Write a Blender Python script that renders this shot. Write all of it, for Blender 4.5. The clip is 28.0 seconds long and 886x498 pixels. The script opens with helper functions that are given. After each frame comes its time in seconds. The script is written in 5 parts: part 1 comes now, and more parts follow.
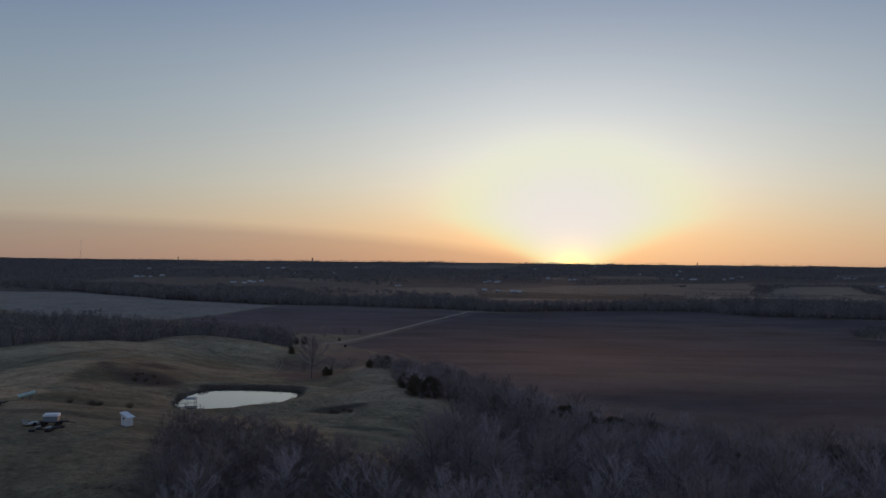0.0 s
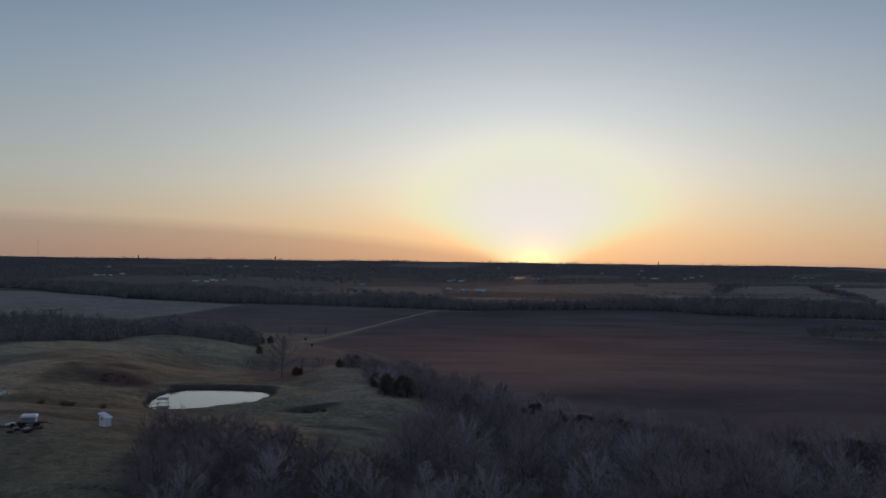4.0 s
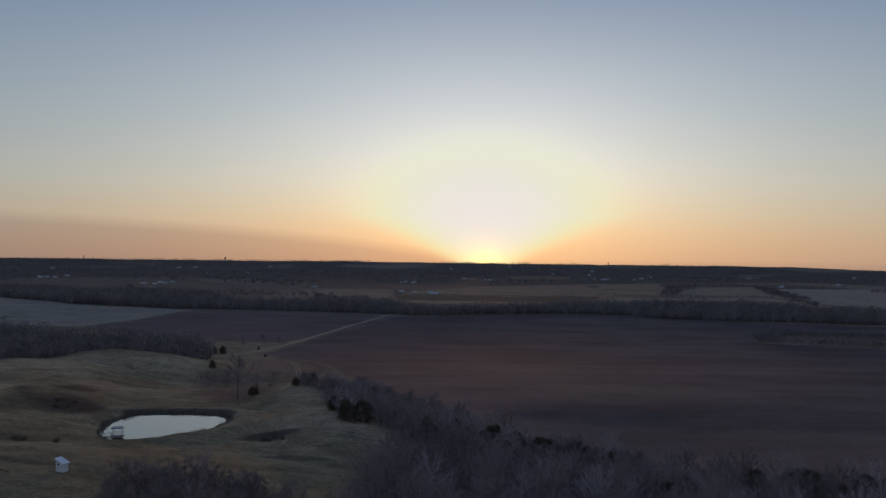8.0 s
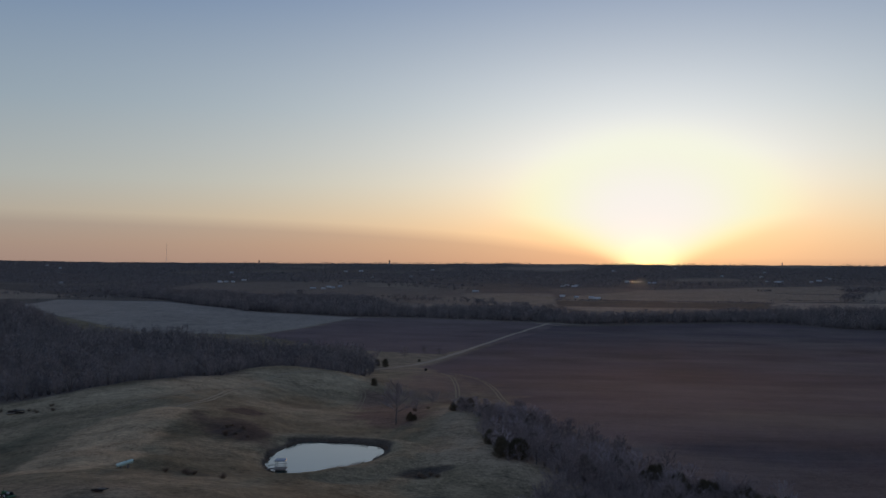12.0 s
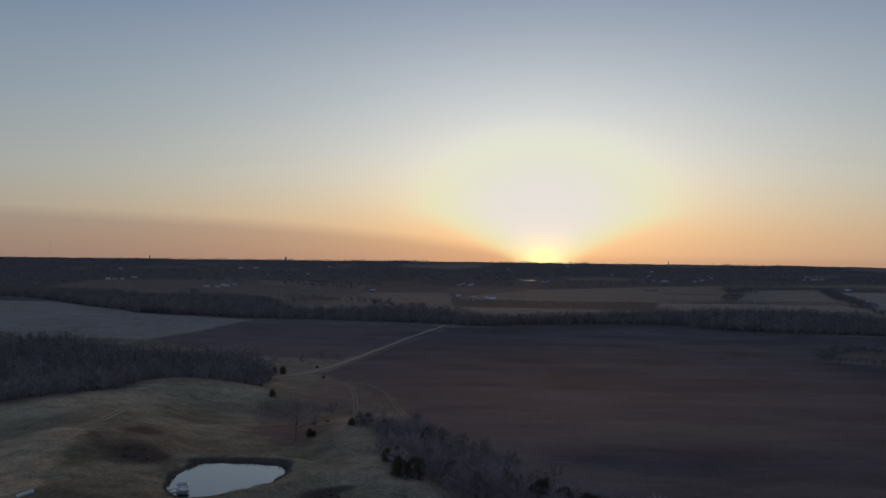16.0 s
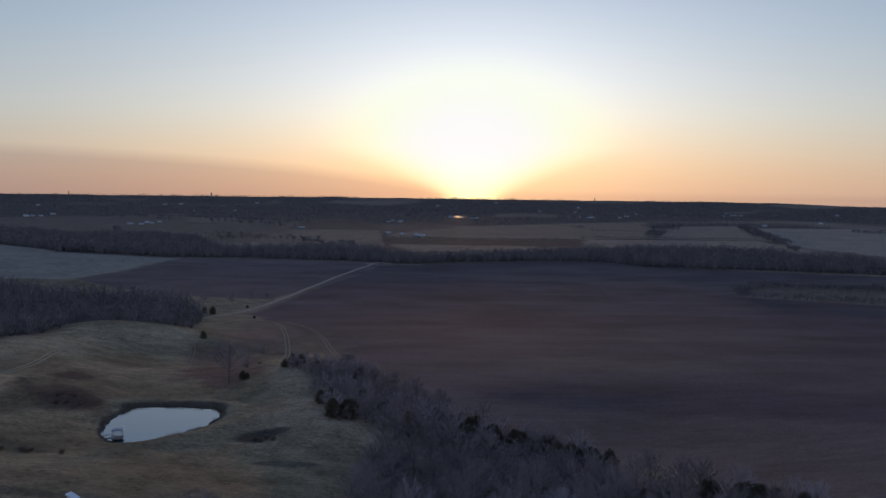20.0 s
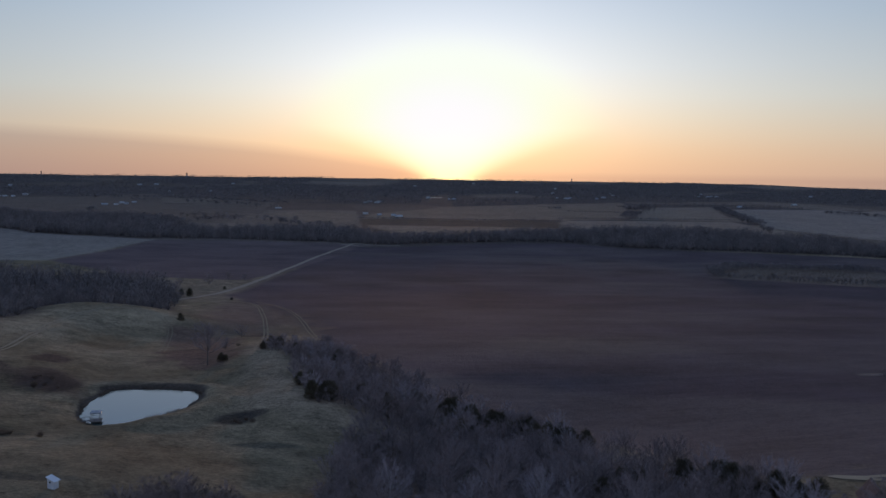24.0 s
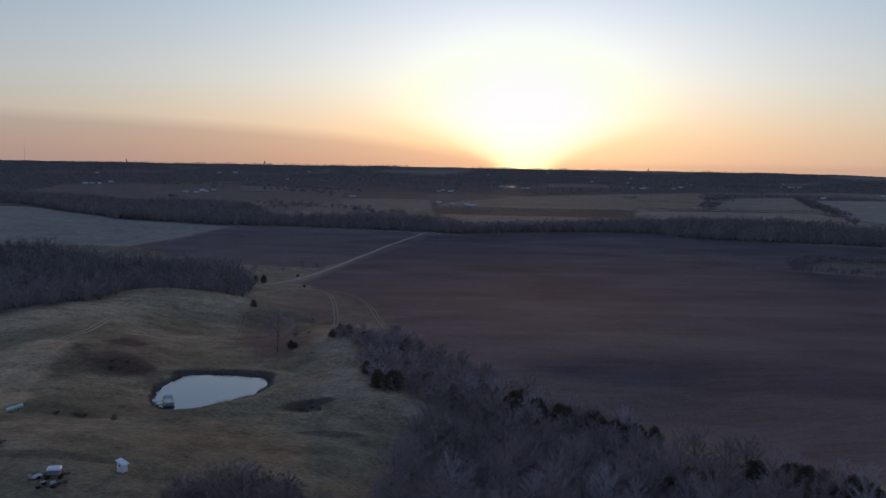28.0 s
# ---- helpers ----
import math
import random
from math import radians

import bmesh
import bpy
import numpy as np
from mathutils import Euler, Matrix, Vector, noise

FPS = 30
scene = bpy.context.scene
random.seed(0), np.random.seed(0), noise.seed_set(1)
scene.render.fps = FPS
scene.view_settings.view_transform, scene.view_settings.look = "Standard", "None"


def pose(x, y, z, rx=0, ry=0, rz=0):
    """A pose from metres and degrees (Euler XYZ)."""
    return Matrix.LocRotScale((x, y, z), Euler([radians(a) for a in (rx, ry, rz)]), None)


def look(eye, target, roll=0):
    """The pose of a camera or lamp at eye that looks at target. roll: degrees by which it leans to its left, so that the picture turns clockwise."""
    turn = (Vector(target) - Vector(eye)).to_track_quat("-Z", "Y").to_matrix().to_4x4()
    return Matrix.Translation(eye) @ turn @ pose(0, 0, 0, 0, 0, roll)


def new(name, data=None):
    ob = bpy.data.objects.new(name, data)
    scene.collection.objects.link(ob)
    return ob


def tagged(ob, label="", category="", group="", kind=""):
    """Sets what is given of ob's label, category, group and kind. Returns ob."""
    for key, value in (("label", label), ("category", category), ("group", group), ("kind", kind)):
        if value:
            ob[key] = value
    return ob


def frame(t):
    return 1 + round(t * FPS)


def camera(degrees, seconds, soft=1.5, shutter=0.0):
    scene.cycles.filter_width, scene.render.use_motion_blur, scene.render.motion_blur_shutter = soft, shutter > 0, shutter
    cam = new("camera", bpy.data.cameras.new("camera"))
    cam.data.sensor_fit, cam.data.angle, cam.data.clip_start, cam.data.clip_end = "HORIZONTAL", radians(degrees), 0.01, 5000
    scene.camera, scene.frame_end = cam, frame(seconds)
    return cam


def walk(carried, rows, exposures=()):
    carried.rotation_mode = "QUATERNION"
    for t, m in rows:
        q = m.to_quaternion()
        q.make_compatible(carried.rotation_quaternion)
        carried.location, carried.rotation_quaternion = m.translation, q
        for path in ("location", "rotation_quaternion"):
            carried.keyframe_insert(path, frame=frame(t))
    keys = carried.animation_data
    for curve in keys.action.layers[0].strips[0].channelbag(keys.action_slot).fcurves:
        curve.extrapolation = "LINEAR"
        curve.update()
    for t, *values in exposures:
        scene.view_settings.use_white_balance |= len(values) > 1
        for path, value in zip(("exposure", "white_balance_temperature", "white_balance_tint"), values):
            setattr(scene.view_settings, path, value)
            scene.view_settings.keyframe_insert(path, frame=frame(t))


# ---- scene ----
# ---------------------------------------------------------------- camera
cam = camera(53.0, 28.0, soft=1.5)
# seconds, x, y, z, pitch, roll, yaw
ROWS = [
    (0.0, 0.11, 0.70, 36.95, 1.00, -0.60, 2.10),
    (0.5, -0.07, 0.56, 36.99, 0.99, -0.63, 1.83),
    (1.0, -0.34, 0.35, 37.04, 0.96, -0.61, 1.59),
    (1.5, -0.72, 0.07, 36.98, 0.96, -0.58, 1.37),
    (2.0, -1.10, -0.25, 36.95, 0.95, -0.54, 1.05),
    (2.5, -1.45, -0.59, 36.92, 0.97, -0.57, 0.77),
    (3.0, -1.73, -0.94, 37.02, 0.96, -0.61, 0.47),
    (3.5, -2.00, -1.29, 37.12, 0.96, -0.67, 0.11),
    (5.5, -3.28, -2.86, 39.00, 0.92, -0.74, -1.32),
    (6.0, -3.60, -3.06, 39.95, 0.92, -0.74, -1.66),
    (6.5, -3.88, -3.07, 41.07, 0.92, -0.72, -2.14),
    (7.0, -4.21, -2.89, 42.11, 0.97, -0.76, -2.66),
    (7.5, -4.44, -2.46, 43.14, 0.95, -0.74, -3.04),
    (8.0, -4.48, -1.76, 44.15, 0.93, -0.68, -3.38),
    (8.5, -4.30, -0.81, 45.03, 0.94, -0.60, -3.65),
    (9.0, -3.87, 0.34, 45.98, 0.96, -0.54, -3.31),
    (9.3, -3.51, 1.08, 46.83, 0.99, -0.43, 1.10),
    (9.5, -3.27, 1.58, 47.40, 0.99, -0.37, 5.68),
    (9.8, -2.94, 2.20, 48.37, 0.98, -0.19, 11.71),
    (10.0, -2.72, 2.62, 49.02, 0.91, -0.23, 15.74),
    (10.5, -2.34, 3.24, 50.00, 0.91, -0.22, 17.00),
    (11.0, -2.34, 3.33, 51.00, 0.93, -0.21, 16.99),
    (11.5, -2.48, 2.99, 52.10, 0.89, -0.19, 15.18),
    (12.0, -2.77, 2.22, 53.23, 0.88, -0.26, 6.98),
    (12.2, -2.86, 1.75, 53.72, 0.85, -0.28, 4.30),
    (12.5, -3.01, 1.04, 54.45, 0.82, -0.29, 3.98),
    (14.5, -2.99, -5.65, 60.50, 0.70, -0.45, 1.47),
    (15.0, -2.91, -6.85, 61.39, 0.71, -0.55, 1.13),
    (15.5, -2.80, -7.81, 61.84, 0.69, -0.60, 0.80),
    (16.0, -2.76, -8.65, 62.22, 0.64, -0.67, 0.36),
    (16.5, -2.77, -9.40, 62.50, 0.59, -0.68, -0.04),
    (17.0, -2.84, -10.09, 62.72, 0.57, -0.65, -0.39),
    (17.5, -3.00, -10.71, 63.31, 0.47, -0.69, -0.77),
    (17.7, -3.08, -10.93, 63.67, 0.46, -0.88, -0.91),
    (17.8, -3.13, -11.04, 63.85, -1.37, -0.54, -2.87),
    (17.9, -3.17, -11.15, 64.04, -2.45, -0.46, -3.53),
    (18.0, -3.21, -11.25, 64.22, -2.49, -0.53, -3.58),
    (18.5, -3.43, -11.73, 64.77, -2.78, -0.55, -3.76),
    (19.0, -3.56, -12.12, 65.12, -3.06, -0.59, -3.93),
    (19.5, -3.63, -12.45, 65.25, -3.26, -0.66, -4.06),
    (20.0, -3.67, -12.72, 65.31, -3.46, -0.71, -4.20),
    (20.5, -3.70, -12.95, 65.32, -3.64, -0.69, -4.34),
    (21.0, -3.76, -13.16, 65.23, -3.78, -0.66, -4.50),
    (21.5, -3.82, -13.32, 65.54, -4.00, -0.73, -4.68),
    (22.0, -3.88, -13.46, 65.78, -4.19, -0.73, -4.89),
    (22.5, -3.92, -13.57, 65.88, -4.35, -0.81, -5.06),
    (24.5, -4.23, -13.94, 65.89, -4.82, -0.78, -5.87),
    (25.0, -4.27, -13.95, 66.08, -4.97, -0.77, -6.07),
    (25.5, -4.26, -13.87, 66.14, -5.09, -0.76, -6.28),
    (26.0, -4.17, -13.69, 66.04, -5.19, -0.73, -6.47),
    (26.5, -3.93, -13.40, 65.81, -5.26, -0.67, -6.65),
    (27.0, -3.46, -12.99, 65.67, -5.31, -0.68, -6.78),
    (27.2, -3.20, -12.78, 65.84, -5.39, -0.79, -6.77),
    (27.3, -3.07, -12.68, 65.92, -5.36, -0.82, -3.96),
    (27.4, -2.93, -12.58, 66.00, -5.35, -0.86, -1.50),
    (27.5, -2.80, -12.47, 66.08, -5.38, -0.91, -1.19),
    (28.0, -2.23, -12.03, 66.36, -5.48, -0.99, -0.90),
]
walk(cam, [(t, pose(x, y, z, 90 + p, r, w)) for t, x, y, z, p, r, w in ROWS],
     [(0.0, 0.0, 6620, 10), (9.9, 0.0, 6620, 10), (10.5, 0.10, 6600, 10), (11.0, 0.19, 6600, 10), (11.6, 0.22, 6600, 10), (12.5, 0.10, 6620, 10), (14.5, -0.06, 6620, 10), (17.6, -0.06, 6620, 10),
      (18.3, 0.06, 6450, 10), (20.0, 0.29, 6150, 12), (28.0, 0.31, 6100, 12)])

# ---------------------------------------------------------------- world and sun
SUN_AZ = radians(6.1)          # to the right of +y
SUN_EL = radians(1.8)
SUN_DIR = Vector((math.sin(SUN_AZ) * math.cos(SUN_EL), math.cos(SUN_AZ) * math.cos(SUN_EL), math.sin(SUN_EL)))


class Nodes:
    """A short way to write node trees."""

    def __init__(self, tree):
        self.t = tree
        tree.nodes.clear()

    def add(self, kind, **props):
        n = self.t.nodes.new(kind)
        for k, v in props.items():
            if k == "blend_type":
                n.blend_type = v
            elif k == "data_type":
                n.data_type = v
            elif k == "operation":
                n.operation = v
            elif k == "attribute_name":
                n.attribute_name = v
        return n

    def put(self, socket, v):
        if isinstance(v, bpy.types.NodeSocket):
            self.t.links.new(v, socket)
        elif isinstance(v, (tuple, list)):
            socket.default_value = (*v, 1.0) if len(v) == 3 and len(socket.default_value) == 4 else v
        else:
            socket.default_value = v

    def math(self, op, a, b=0.0, c=0.0):
        n = self.add("ShaderNodeMath", operation=op)
        for s, v in zip(n.inputs, (a, b, c)):
            self.put(s, v)
        return n.outputs[0]

    def mix(self, f, a, b, mode="MIX"):
        n = self.add("ShaderNodeMix", data_type="RGBA", blend_type=mode)
        self.put(n.inputs[0], f), self.put(n.inputs[6], a), self.put(n.inputs[7], b)
        return n.outputs[2]

    def ramp(self, f, stops, smooth=False):
        n = self.add("ShaderNodeValToRGB")
        n.color_ramp.interpolation = "EASE" if smooth else "LINEAR"
        e = n.color_ramp.elements
        while len(e) < len(stops):
            e.new(0.5)
        for el, (p, c) in zip(e, stops):
            el.position = p
            el.color = (*c, 1.0) if len(c) == 3 else c
        self.put(n.inputs[0], f)
        return n.outputs[0]

    def noise(self, scale, detail=4.0, vec=None, rough=0.55):
        n = self.add("ShaderNodeTexNoise")
        n.inputs["Scale"].default_value, n.inputs["Detail"].default_value = scale, detail
        n.inputs["Roughness"].default_value = rough
        if vec is not None:
            self.put(n.inputs["Vector"], vec)
        return n.outputs[0]

    def coords(self, scale=(1, 1, 1), space="Object"):
        n = self.add("ShaderNodeTexCoord")
        m = self.add("ShaderNodeMapping")
        m.inputs["Scale"].default_value = scale
        self.put(m.inputs[0], n.outputs[space])
        return m.outputs[0]


def clamp_mix(N, f):
    return N.math("MINIMUM", N.math("MAXIMUM", f, 0.0), 1.0)


world = bpy.data.worlds.new("evening_sky")
scene.world = world
world.use_nodes = True
N = Nodes(world.node_tree)
tc = N.add("ShaderNodeTexCoord")
turn = N.add("ShaderNodeVectorRotate")
turn.rotation_type = "Z_AXIS"
turn.inputs["Angle"].default_value = SUN_AZ      # the sun's bearing turns onto +y
N.put(turn.inputs["Vector"], tc.outputs["Generated"])
sep = N.add("ShaderNodeSeparateXYZ")
N.put(sep.inputs[0], turn.outputs[0])
sx, sy, sz = sep.outputs
u = N.math("ARCTAN2", sx, sy)                     # bearing from the sun
v = N.math("MAXIMUM", N.math("ARCSINE", sz), 0.0)  # height above the horizon
au = N.math("ABSOLUTE", u)
# clear dusk sky away from the sun, by height
vv = N.math("MULTIPLY", v, 1 / 1.6)
far = N.ramp(vv, [(0.0, (0.385, 0.265, 0.205)), (0.012, (0.405, 0.295, 0.222)), (0.030, (0.395, 0.340, 0.272)), (0.056, (0.345, 0.365, 0.345)),
                  (0.106, (0.232, 0.297, 0.352)), (0.18, (0.118, 0.192, 0.318)), (0.40, (0.105, 0.168, 0.31)), (1.0, (0.085, 0.13, 0.235))])
# the eastern dusk, rosy low down
east = N.math("MULTIPLY", clamp_mix(N, N.math("MULTIPLY", sy, -1.4)), N.math("SUBTRACT", 1.0, clamp_mix(N, N.math("MULTIPLY", v, 1.3))))
far = N.mix(N.math("MULTIPLY", east, 0.7), far, (0.25, 0.25, 0.305))
# wide warm scatter round the sun
r1 = N.math("SQRT", N.math("ADD", N.math("POWER", au, 2.0), N.math("POWER", N.math("MULTIPLY", N.math("SUBTRACT", v, 0.06), 1.7), 2.0)))
g1 = N.math("EXPONENT", N.math("MULTIPLY", r1, -1 / 0.235))
warm = N.ramp(N.math("MULTIPLY", v, 3.0), [(0.0, (0.72, 0.36, 0.09)), (0.10, (0.85, 0.50, 0.17)), (0.20, (0.85, 0.65, 0.37)), (0.36, (0.83, 0.77, 0.67)), (0.60, (0.84, 0.81, 0.76)), (1.0, (0.80, 0.77, 0.70))])
sky = N.mix(1.0, far, N.mix(1.0, warm, g1, "MULTIPLY"), "ADD")
# a low bank of haze on one side of the sun
left = N.math("MAXIMUM", N.math("MULTIPLY", u, -1.0), 0.0)
bank = N.math("MULTIPLY", N.math("SUBTRACT", 1.0, N.math("EXPONENT", N.math("MULTIPLY", left, -4.0))), 0.050)
away = clamp_mix(N, N.math("MULTIPLY", N.math("SUBTRACT", left, 0.35), 1.8))
low = clamp_mix(N, N.math("MULTIPLY_ADD", v, -4.0, 1.0))
sky = N.mix(N.math("MULTIPLY", away, low), sky, N.mix(1.0, sky, (0.76, 0.83, 0.93), "MULTIPLY"))
haze = clamp_mix(N, N.math("MULTIPLY_ADD", N.math("SUBTRACT", bank, v), 75.0, 0.5))
sky = N.mix(N.math("MULTIPLY", haze, N.math("MULTIPLY_ADD", away, -0.5, 0.9)), sky, N.mix(1.0, sky, (0.74, 0.74, 0.82), "MULTIPLY"))
# the bright bowl above the sun: narrow at the horizon, wide higher up
wide = N.math("ADD", N.math("MINIMUM", N.math("MULTIPLY", v, 13.0), 0.70), 0.26)
eu = N.math("DIVIDE", au, wide)
ev = N.math("DIVIDE", N.math("SUBTRACT", v, 0.058), 0.080)
e2 = N.math("SQRT", N.math("ADD", N.math("POWER", N.math("DIVIDE", eu, 0.142), 2.0), N.math("POWER", N.math("ABSOLUTE", ev), 2.0)))
rim = N.math("EXPONENT", N.math("MULTIPLY", N.math("POWER", e2, 6.0), -0.7))
sky = N.mix(N.math("MULTIPLY", rim, 0.9), sky, N.mix(clamp_mix(N, N.math("MULTIPLY", v, 8.0)), (0.72, 0.80, 0.33), (0.72, 0.79, 0.60)))
core = N.math("EXPONENT", N.math("MULTIPLY", N.math("POWER", N.math("MULTIPLY", e2, 1.33), 3.0), -0.8))
sky = N.mix(core, sky, (0.745, 0.75, 0.74))
# the last of the disc on the skyline
r3 = N.math("SQRT", N.math("ADD", N.math("POWER", au, 2.0), N.math("POWER", N.math("MULTIPLY", v, 1.2), 2.0)))
spot = N.math("EXPONENT", N.math("MULTIPLY", r3, -1 / 0.014))
sky = N.mix(spot, sky, (2.3, 1.45, 0.50))
# clear-air share of the dome
nishita = N.add("ShaderNodeTexSky")
nishita.sky_type = "NISHITA"
nishita.sun_disc = False
nishita.sun_elevation, nishita.sun_rotation = SUN_EL, SUN_AZ
bg = N.add("ShaderNodeBackground")
sky = N.mix(1.0, sky, N.mix(1.0, nishita.outputs[0], (0.003, 0.003, 0.003), "MULTIPLY"), "ADD")
N.put(bg.inputs["Color"], sky)
bg.inputs["Strength"].default_value = 1.0
out = N.add("ShaderNodeOutputWorld")
N.put(out.inputs[0], bg.outputs[0])

sun = new("sun", bpy.data.lights.new("sun", "SUN"))
sun.data.energy, sun.data.angle, sun.data.color = 0.48, radians(2.5), (1.0, 0.52, 0.24)
sun.matrix_world = look((0, 0, 300), Vector((0, 0, 300)) - SUN_DIR)


# ---------------------------------------------------------------- materials
def finish(N, color, rough, metal=0.0, bump=None, strength=0.3, distance=0.05, spec=0.3, sheen=0.0):
    b = N.add("ShaderNodeBsdfPrincipled")
    N.put(b.inputs["Base Color"], color), N.put(b.inputs["Roughness"], rough)
    b.inputs["Metallic"].default_value = metal
    b.inputs["Specular IOR Level"].default_value = spec
    if sheen:
        b.inputs["Sheen Weight"].default_value = sheen
    if bump is not None:
        n = N.add("ShaderNodeBump")
        n.inputs["Strength"].default_value, n.inputs["Distance"].default_value = strength, distance
        N.put(n.inputs["Height"], bump), N.put(b.inputs["Normal"], n.outputs[0])
    o = N.add("ShaderNodeOutputMaterial")
    N.put(o.inputs[0], b.outputs[0])


def material(name, a, b, scale=2.0, fine=20.0, rough=0.8, metal=0.0, bump=0.2, spec=0.3, vary=0.0, stretch=(1, 1, 1)):
    """Two tones mixed by a large and a fine noise, with relief; vary: how far the pieces differ from one another."""
    m = bpy.data.materials.new(name)
    m.use_nodes = True
    N = Nodes(m.node_tree)
    c = N.coords(stretch)
    n1, n2 = N.noise(scale, 5, c), N.noise(fine, 4, c)
    f = N.math("ADD", N.math("MULTIPLY", n1, 0.7), N.math("MULTIPLY", n2, 0.3))
    col = N.mix(N.math("MULTIPLY_ADD", f, 2.4, -0.7), a, b)
    if vary:
        info = N.add("ShaderNodeObjectInfo")
        k = N.math("MULTIPLY_ADD", info.outputs["Random"], 2 * vary, 1 - vary)
        hs = N.add("ShaderNodeHueSaturation")
        N.put(hs.inputs["Value"], k), N.put(hs.inputs["Color"], col)
        col = hs.outputs[0]
    r = N.math("MULTIPLY_ADD", n2, 0.25, rough - 0.12)
    finish(N, col, r, metal, n2, bump, 0.03, spec)
    return m


def ground_material():
    m = bpy.data.materials.new("open_land")
    m.use_nodes = True
    N = Nodes(m.node_tree)
    att = N.add("ShaderNodeAttribute", attribute_name="cover")
    c = N.coords()
    big, mid, fine = N.noise(0.02, 5, c), N.noise(0.13, 6, c, 0.7), N.noise(0.75, 5, c, 0.75)
    tuft = N.noise(2.6, 3, c, 0.7)
    streak = N.noise(1.0, 6, N.coords((0.02, 0.36, 0.3)), 0.75)
    wisps = N.noise(1.0, 6, N.coords((0.11, 0.14, 0.2)), 0.72)
    rows = N.noise(1.0, 3, N.coords((0.012, 1.1, 0.3)), 0.6)
    patch = N.noise(1.0, 4, N.coords((0.016, 0.024, 0.02)), 0.5)
    soil = att.outputs["Alpha"]
    open_ = N.math("SUBTRACT", 1.0, soil)
    g = N.math("MULTIPLY", N.math("SUBTRACT", big, 0.5), 0.7)
    g = N.math("MULTIPLY_ADD", N.math("SUBTRACT", mid, 0.5), 1.7, g)
    g = N.math("MULTIPLY_ADD", N.math("SUBTRACT", fine, 0.5), 2.2, g)
    g = N.math("MULTIPLY_ADD", N.math("SUBTRACT", tuft, 0.5), 1.5, g)
    g = N.math("MULTIPLY", g, N.math("MULTIPLY_ADD", open_, 0.75, 0.25))
    g = N.math("MULTIPLY_ADD", N.math("SUBTRACT", streak, 0.5), N.math("MULTIPLY", soil, 0.5), g)
    g = N.math("MULTIPLY_ADD", N.math("SUBTRACT", wisps, 0.5), N.math("MULTIPLY", open_, 0.8), g)
    g = N.math("MULTIPLY_ADD", N.math("SUBTRACT", rows, 0.5), N.math("MULTIPLY", soil, 0.5), g)
    g = N.math("MULTIPLY_ADD", N.math("SUBTRACT", patch, 0.5), N.math("MULTIPLY", soil, 1.1), g)
    k = N.math("MINIMUM", N.math("MAXIMUM", N.math("ADD", g, 1.0), 0.35), 1.9)
    col = N.mix(1.0, att.outputs["Color"], k, "MULTIPLY")
    green = N.math("MULTIPLY", clamp_mix(N, N.math("MULTIPLY_ADD", N.noise(0.03, 5, c), 5.0, -2.7)), open_)
    col = N.mix(N.math("MULTIPLY", green, 0.26), col, (0.10, 0.095, 0.048))
    finish(N, col, 0.95, 0.0, N.math("ADD", N.math("MULTIPLY", mid, 2.0), N.math("ADD", fine, N.math("MULTIPLY", tuft, 0.5))), 0.8, 0.5, 0.10)
    return m


def twig_material(name, a, b, rough=0.9, tone=0.5, island=0.3, each=0.3):
    m = bpy.data.materials.new(name)
    m.use_nodes = True
    N = Nodes(m.node_tree)
    geo = N.add("ShaderNodeNewGeometry")
    info = N.add("ShaderNodeObjectInfo")
    att = N.add("ShaderNodeAttribute", attribute_name="tone")
    f = N.math("ADD", N.math("MULTIPLY", geo.outputs["Random Per Island"], island), N.math("MULTIPLY", info.outputs["Random"], each))
    f = N.math("ADD", f, N.math("MULTIPLY", att.outputs["Fac"], tone))
    n = N.noise(0.8, 3, N.coords())
    col = N.mix(N.math("MULTIPLY_ADD", n, 0.4, N.math("MULTIPLY_ADD", f, 0.9, -0.15)), a, b)
    finish(N, col, rough, spec=0.15)
    return m


def water_material(name="still_water", rough=0.04):
    m = bpy.data.materials.new(name)
    m.use_nodes = True
    N = Nodes(m.node_tree)
    c = N.coords()
    b = N.add("ShaderNodeBsdfPrincipled")
    b.inputs["Base Color"].default_value = (0.045, 0.085, 0.078, 1)
    b.inputs["Roughness"].default_value = rough
    b.inputs["IOR"].default_value = 2.6 if rough < 0.1 else 1.33
    n = N.add("ShaderNodeBump")
    n.inputs["Strength"].default_value, n.inputs["Distance"].default_value = 0.05, 0.02
    N.put(n.inputs["Height"], N.noise(1.2, 3, c)), N.put(b.inputs["Normal"], n.outputs[0])
    o = N.add("ShaderNodeOutputMaterial")
    N.put(o.inputs[0], b.outputs[0])
    return m


LAND = ground_material()
WATER = water_material()
RUFFLED = water_material("wind_ruffled_water", 0.3)
BARK = twig_material("bark", (0.085, 0.072, 0.068), (0.18, 0.155, 0.148))
TWIG = twig_material("bare_twigs", (0.160, 0.132, 0.128), (0.43, 0.362, 0.352), each=0.5)
THICKET = twig_material("thicket_twigs", (0.118, 0.094, 0.090), (0.41, 0.338, 0.328), tone=0.8, island=0.2, each=0.0)
BRUSH = twig_material("brown_brush", (0.090, 0.070, 0.062), (0.30, 0.242, 0.222), tone=0.8, island=0.2, each=0.0)
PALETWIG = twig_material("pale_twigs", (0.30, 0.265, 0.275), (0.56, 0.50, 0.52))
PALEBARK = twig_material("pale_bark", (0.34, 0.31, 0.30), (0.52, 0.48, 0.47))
WOODS = twig_material("bare_woods", (0.116, 0.105, 0.102), (0.30, 0.264, 0.252), tone=0.85, island=0.15, each=0.0)
CEDAR = twig_material("cedar_foliage", (0.080, 0.069, 0.046), (0.180, 0.146, 0.096))
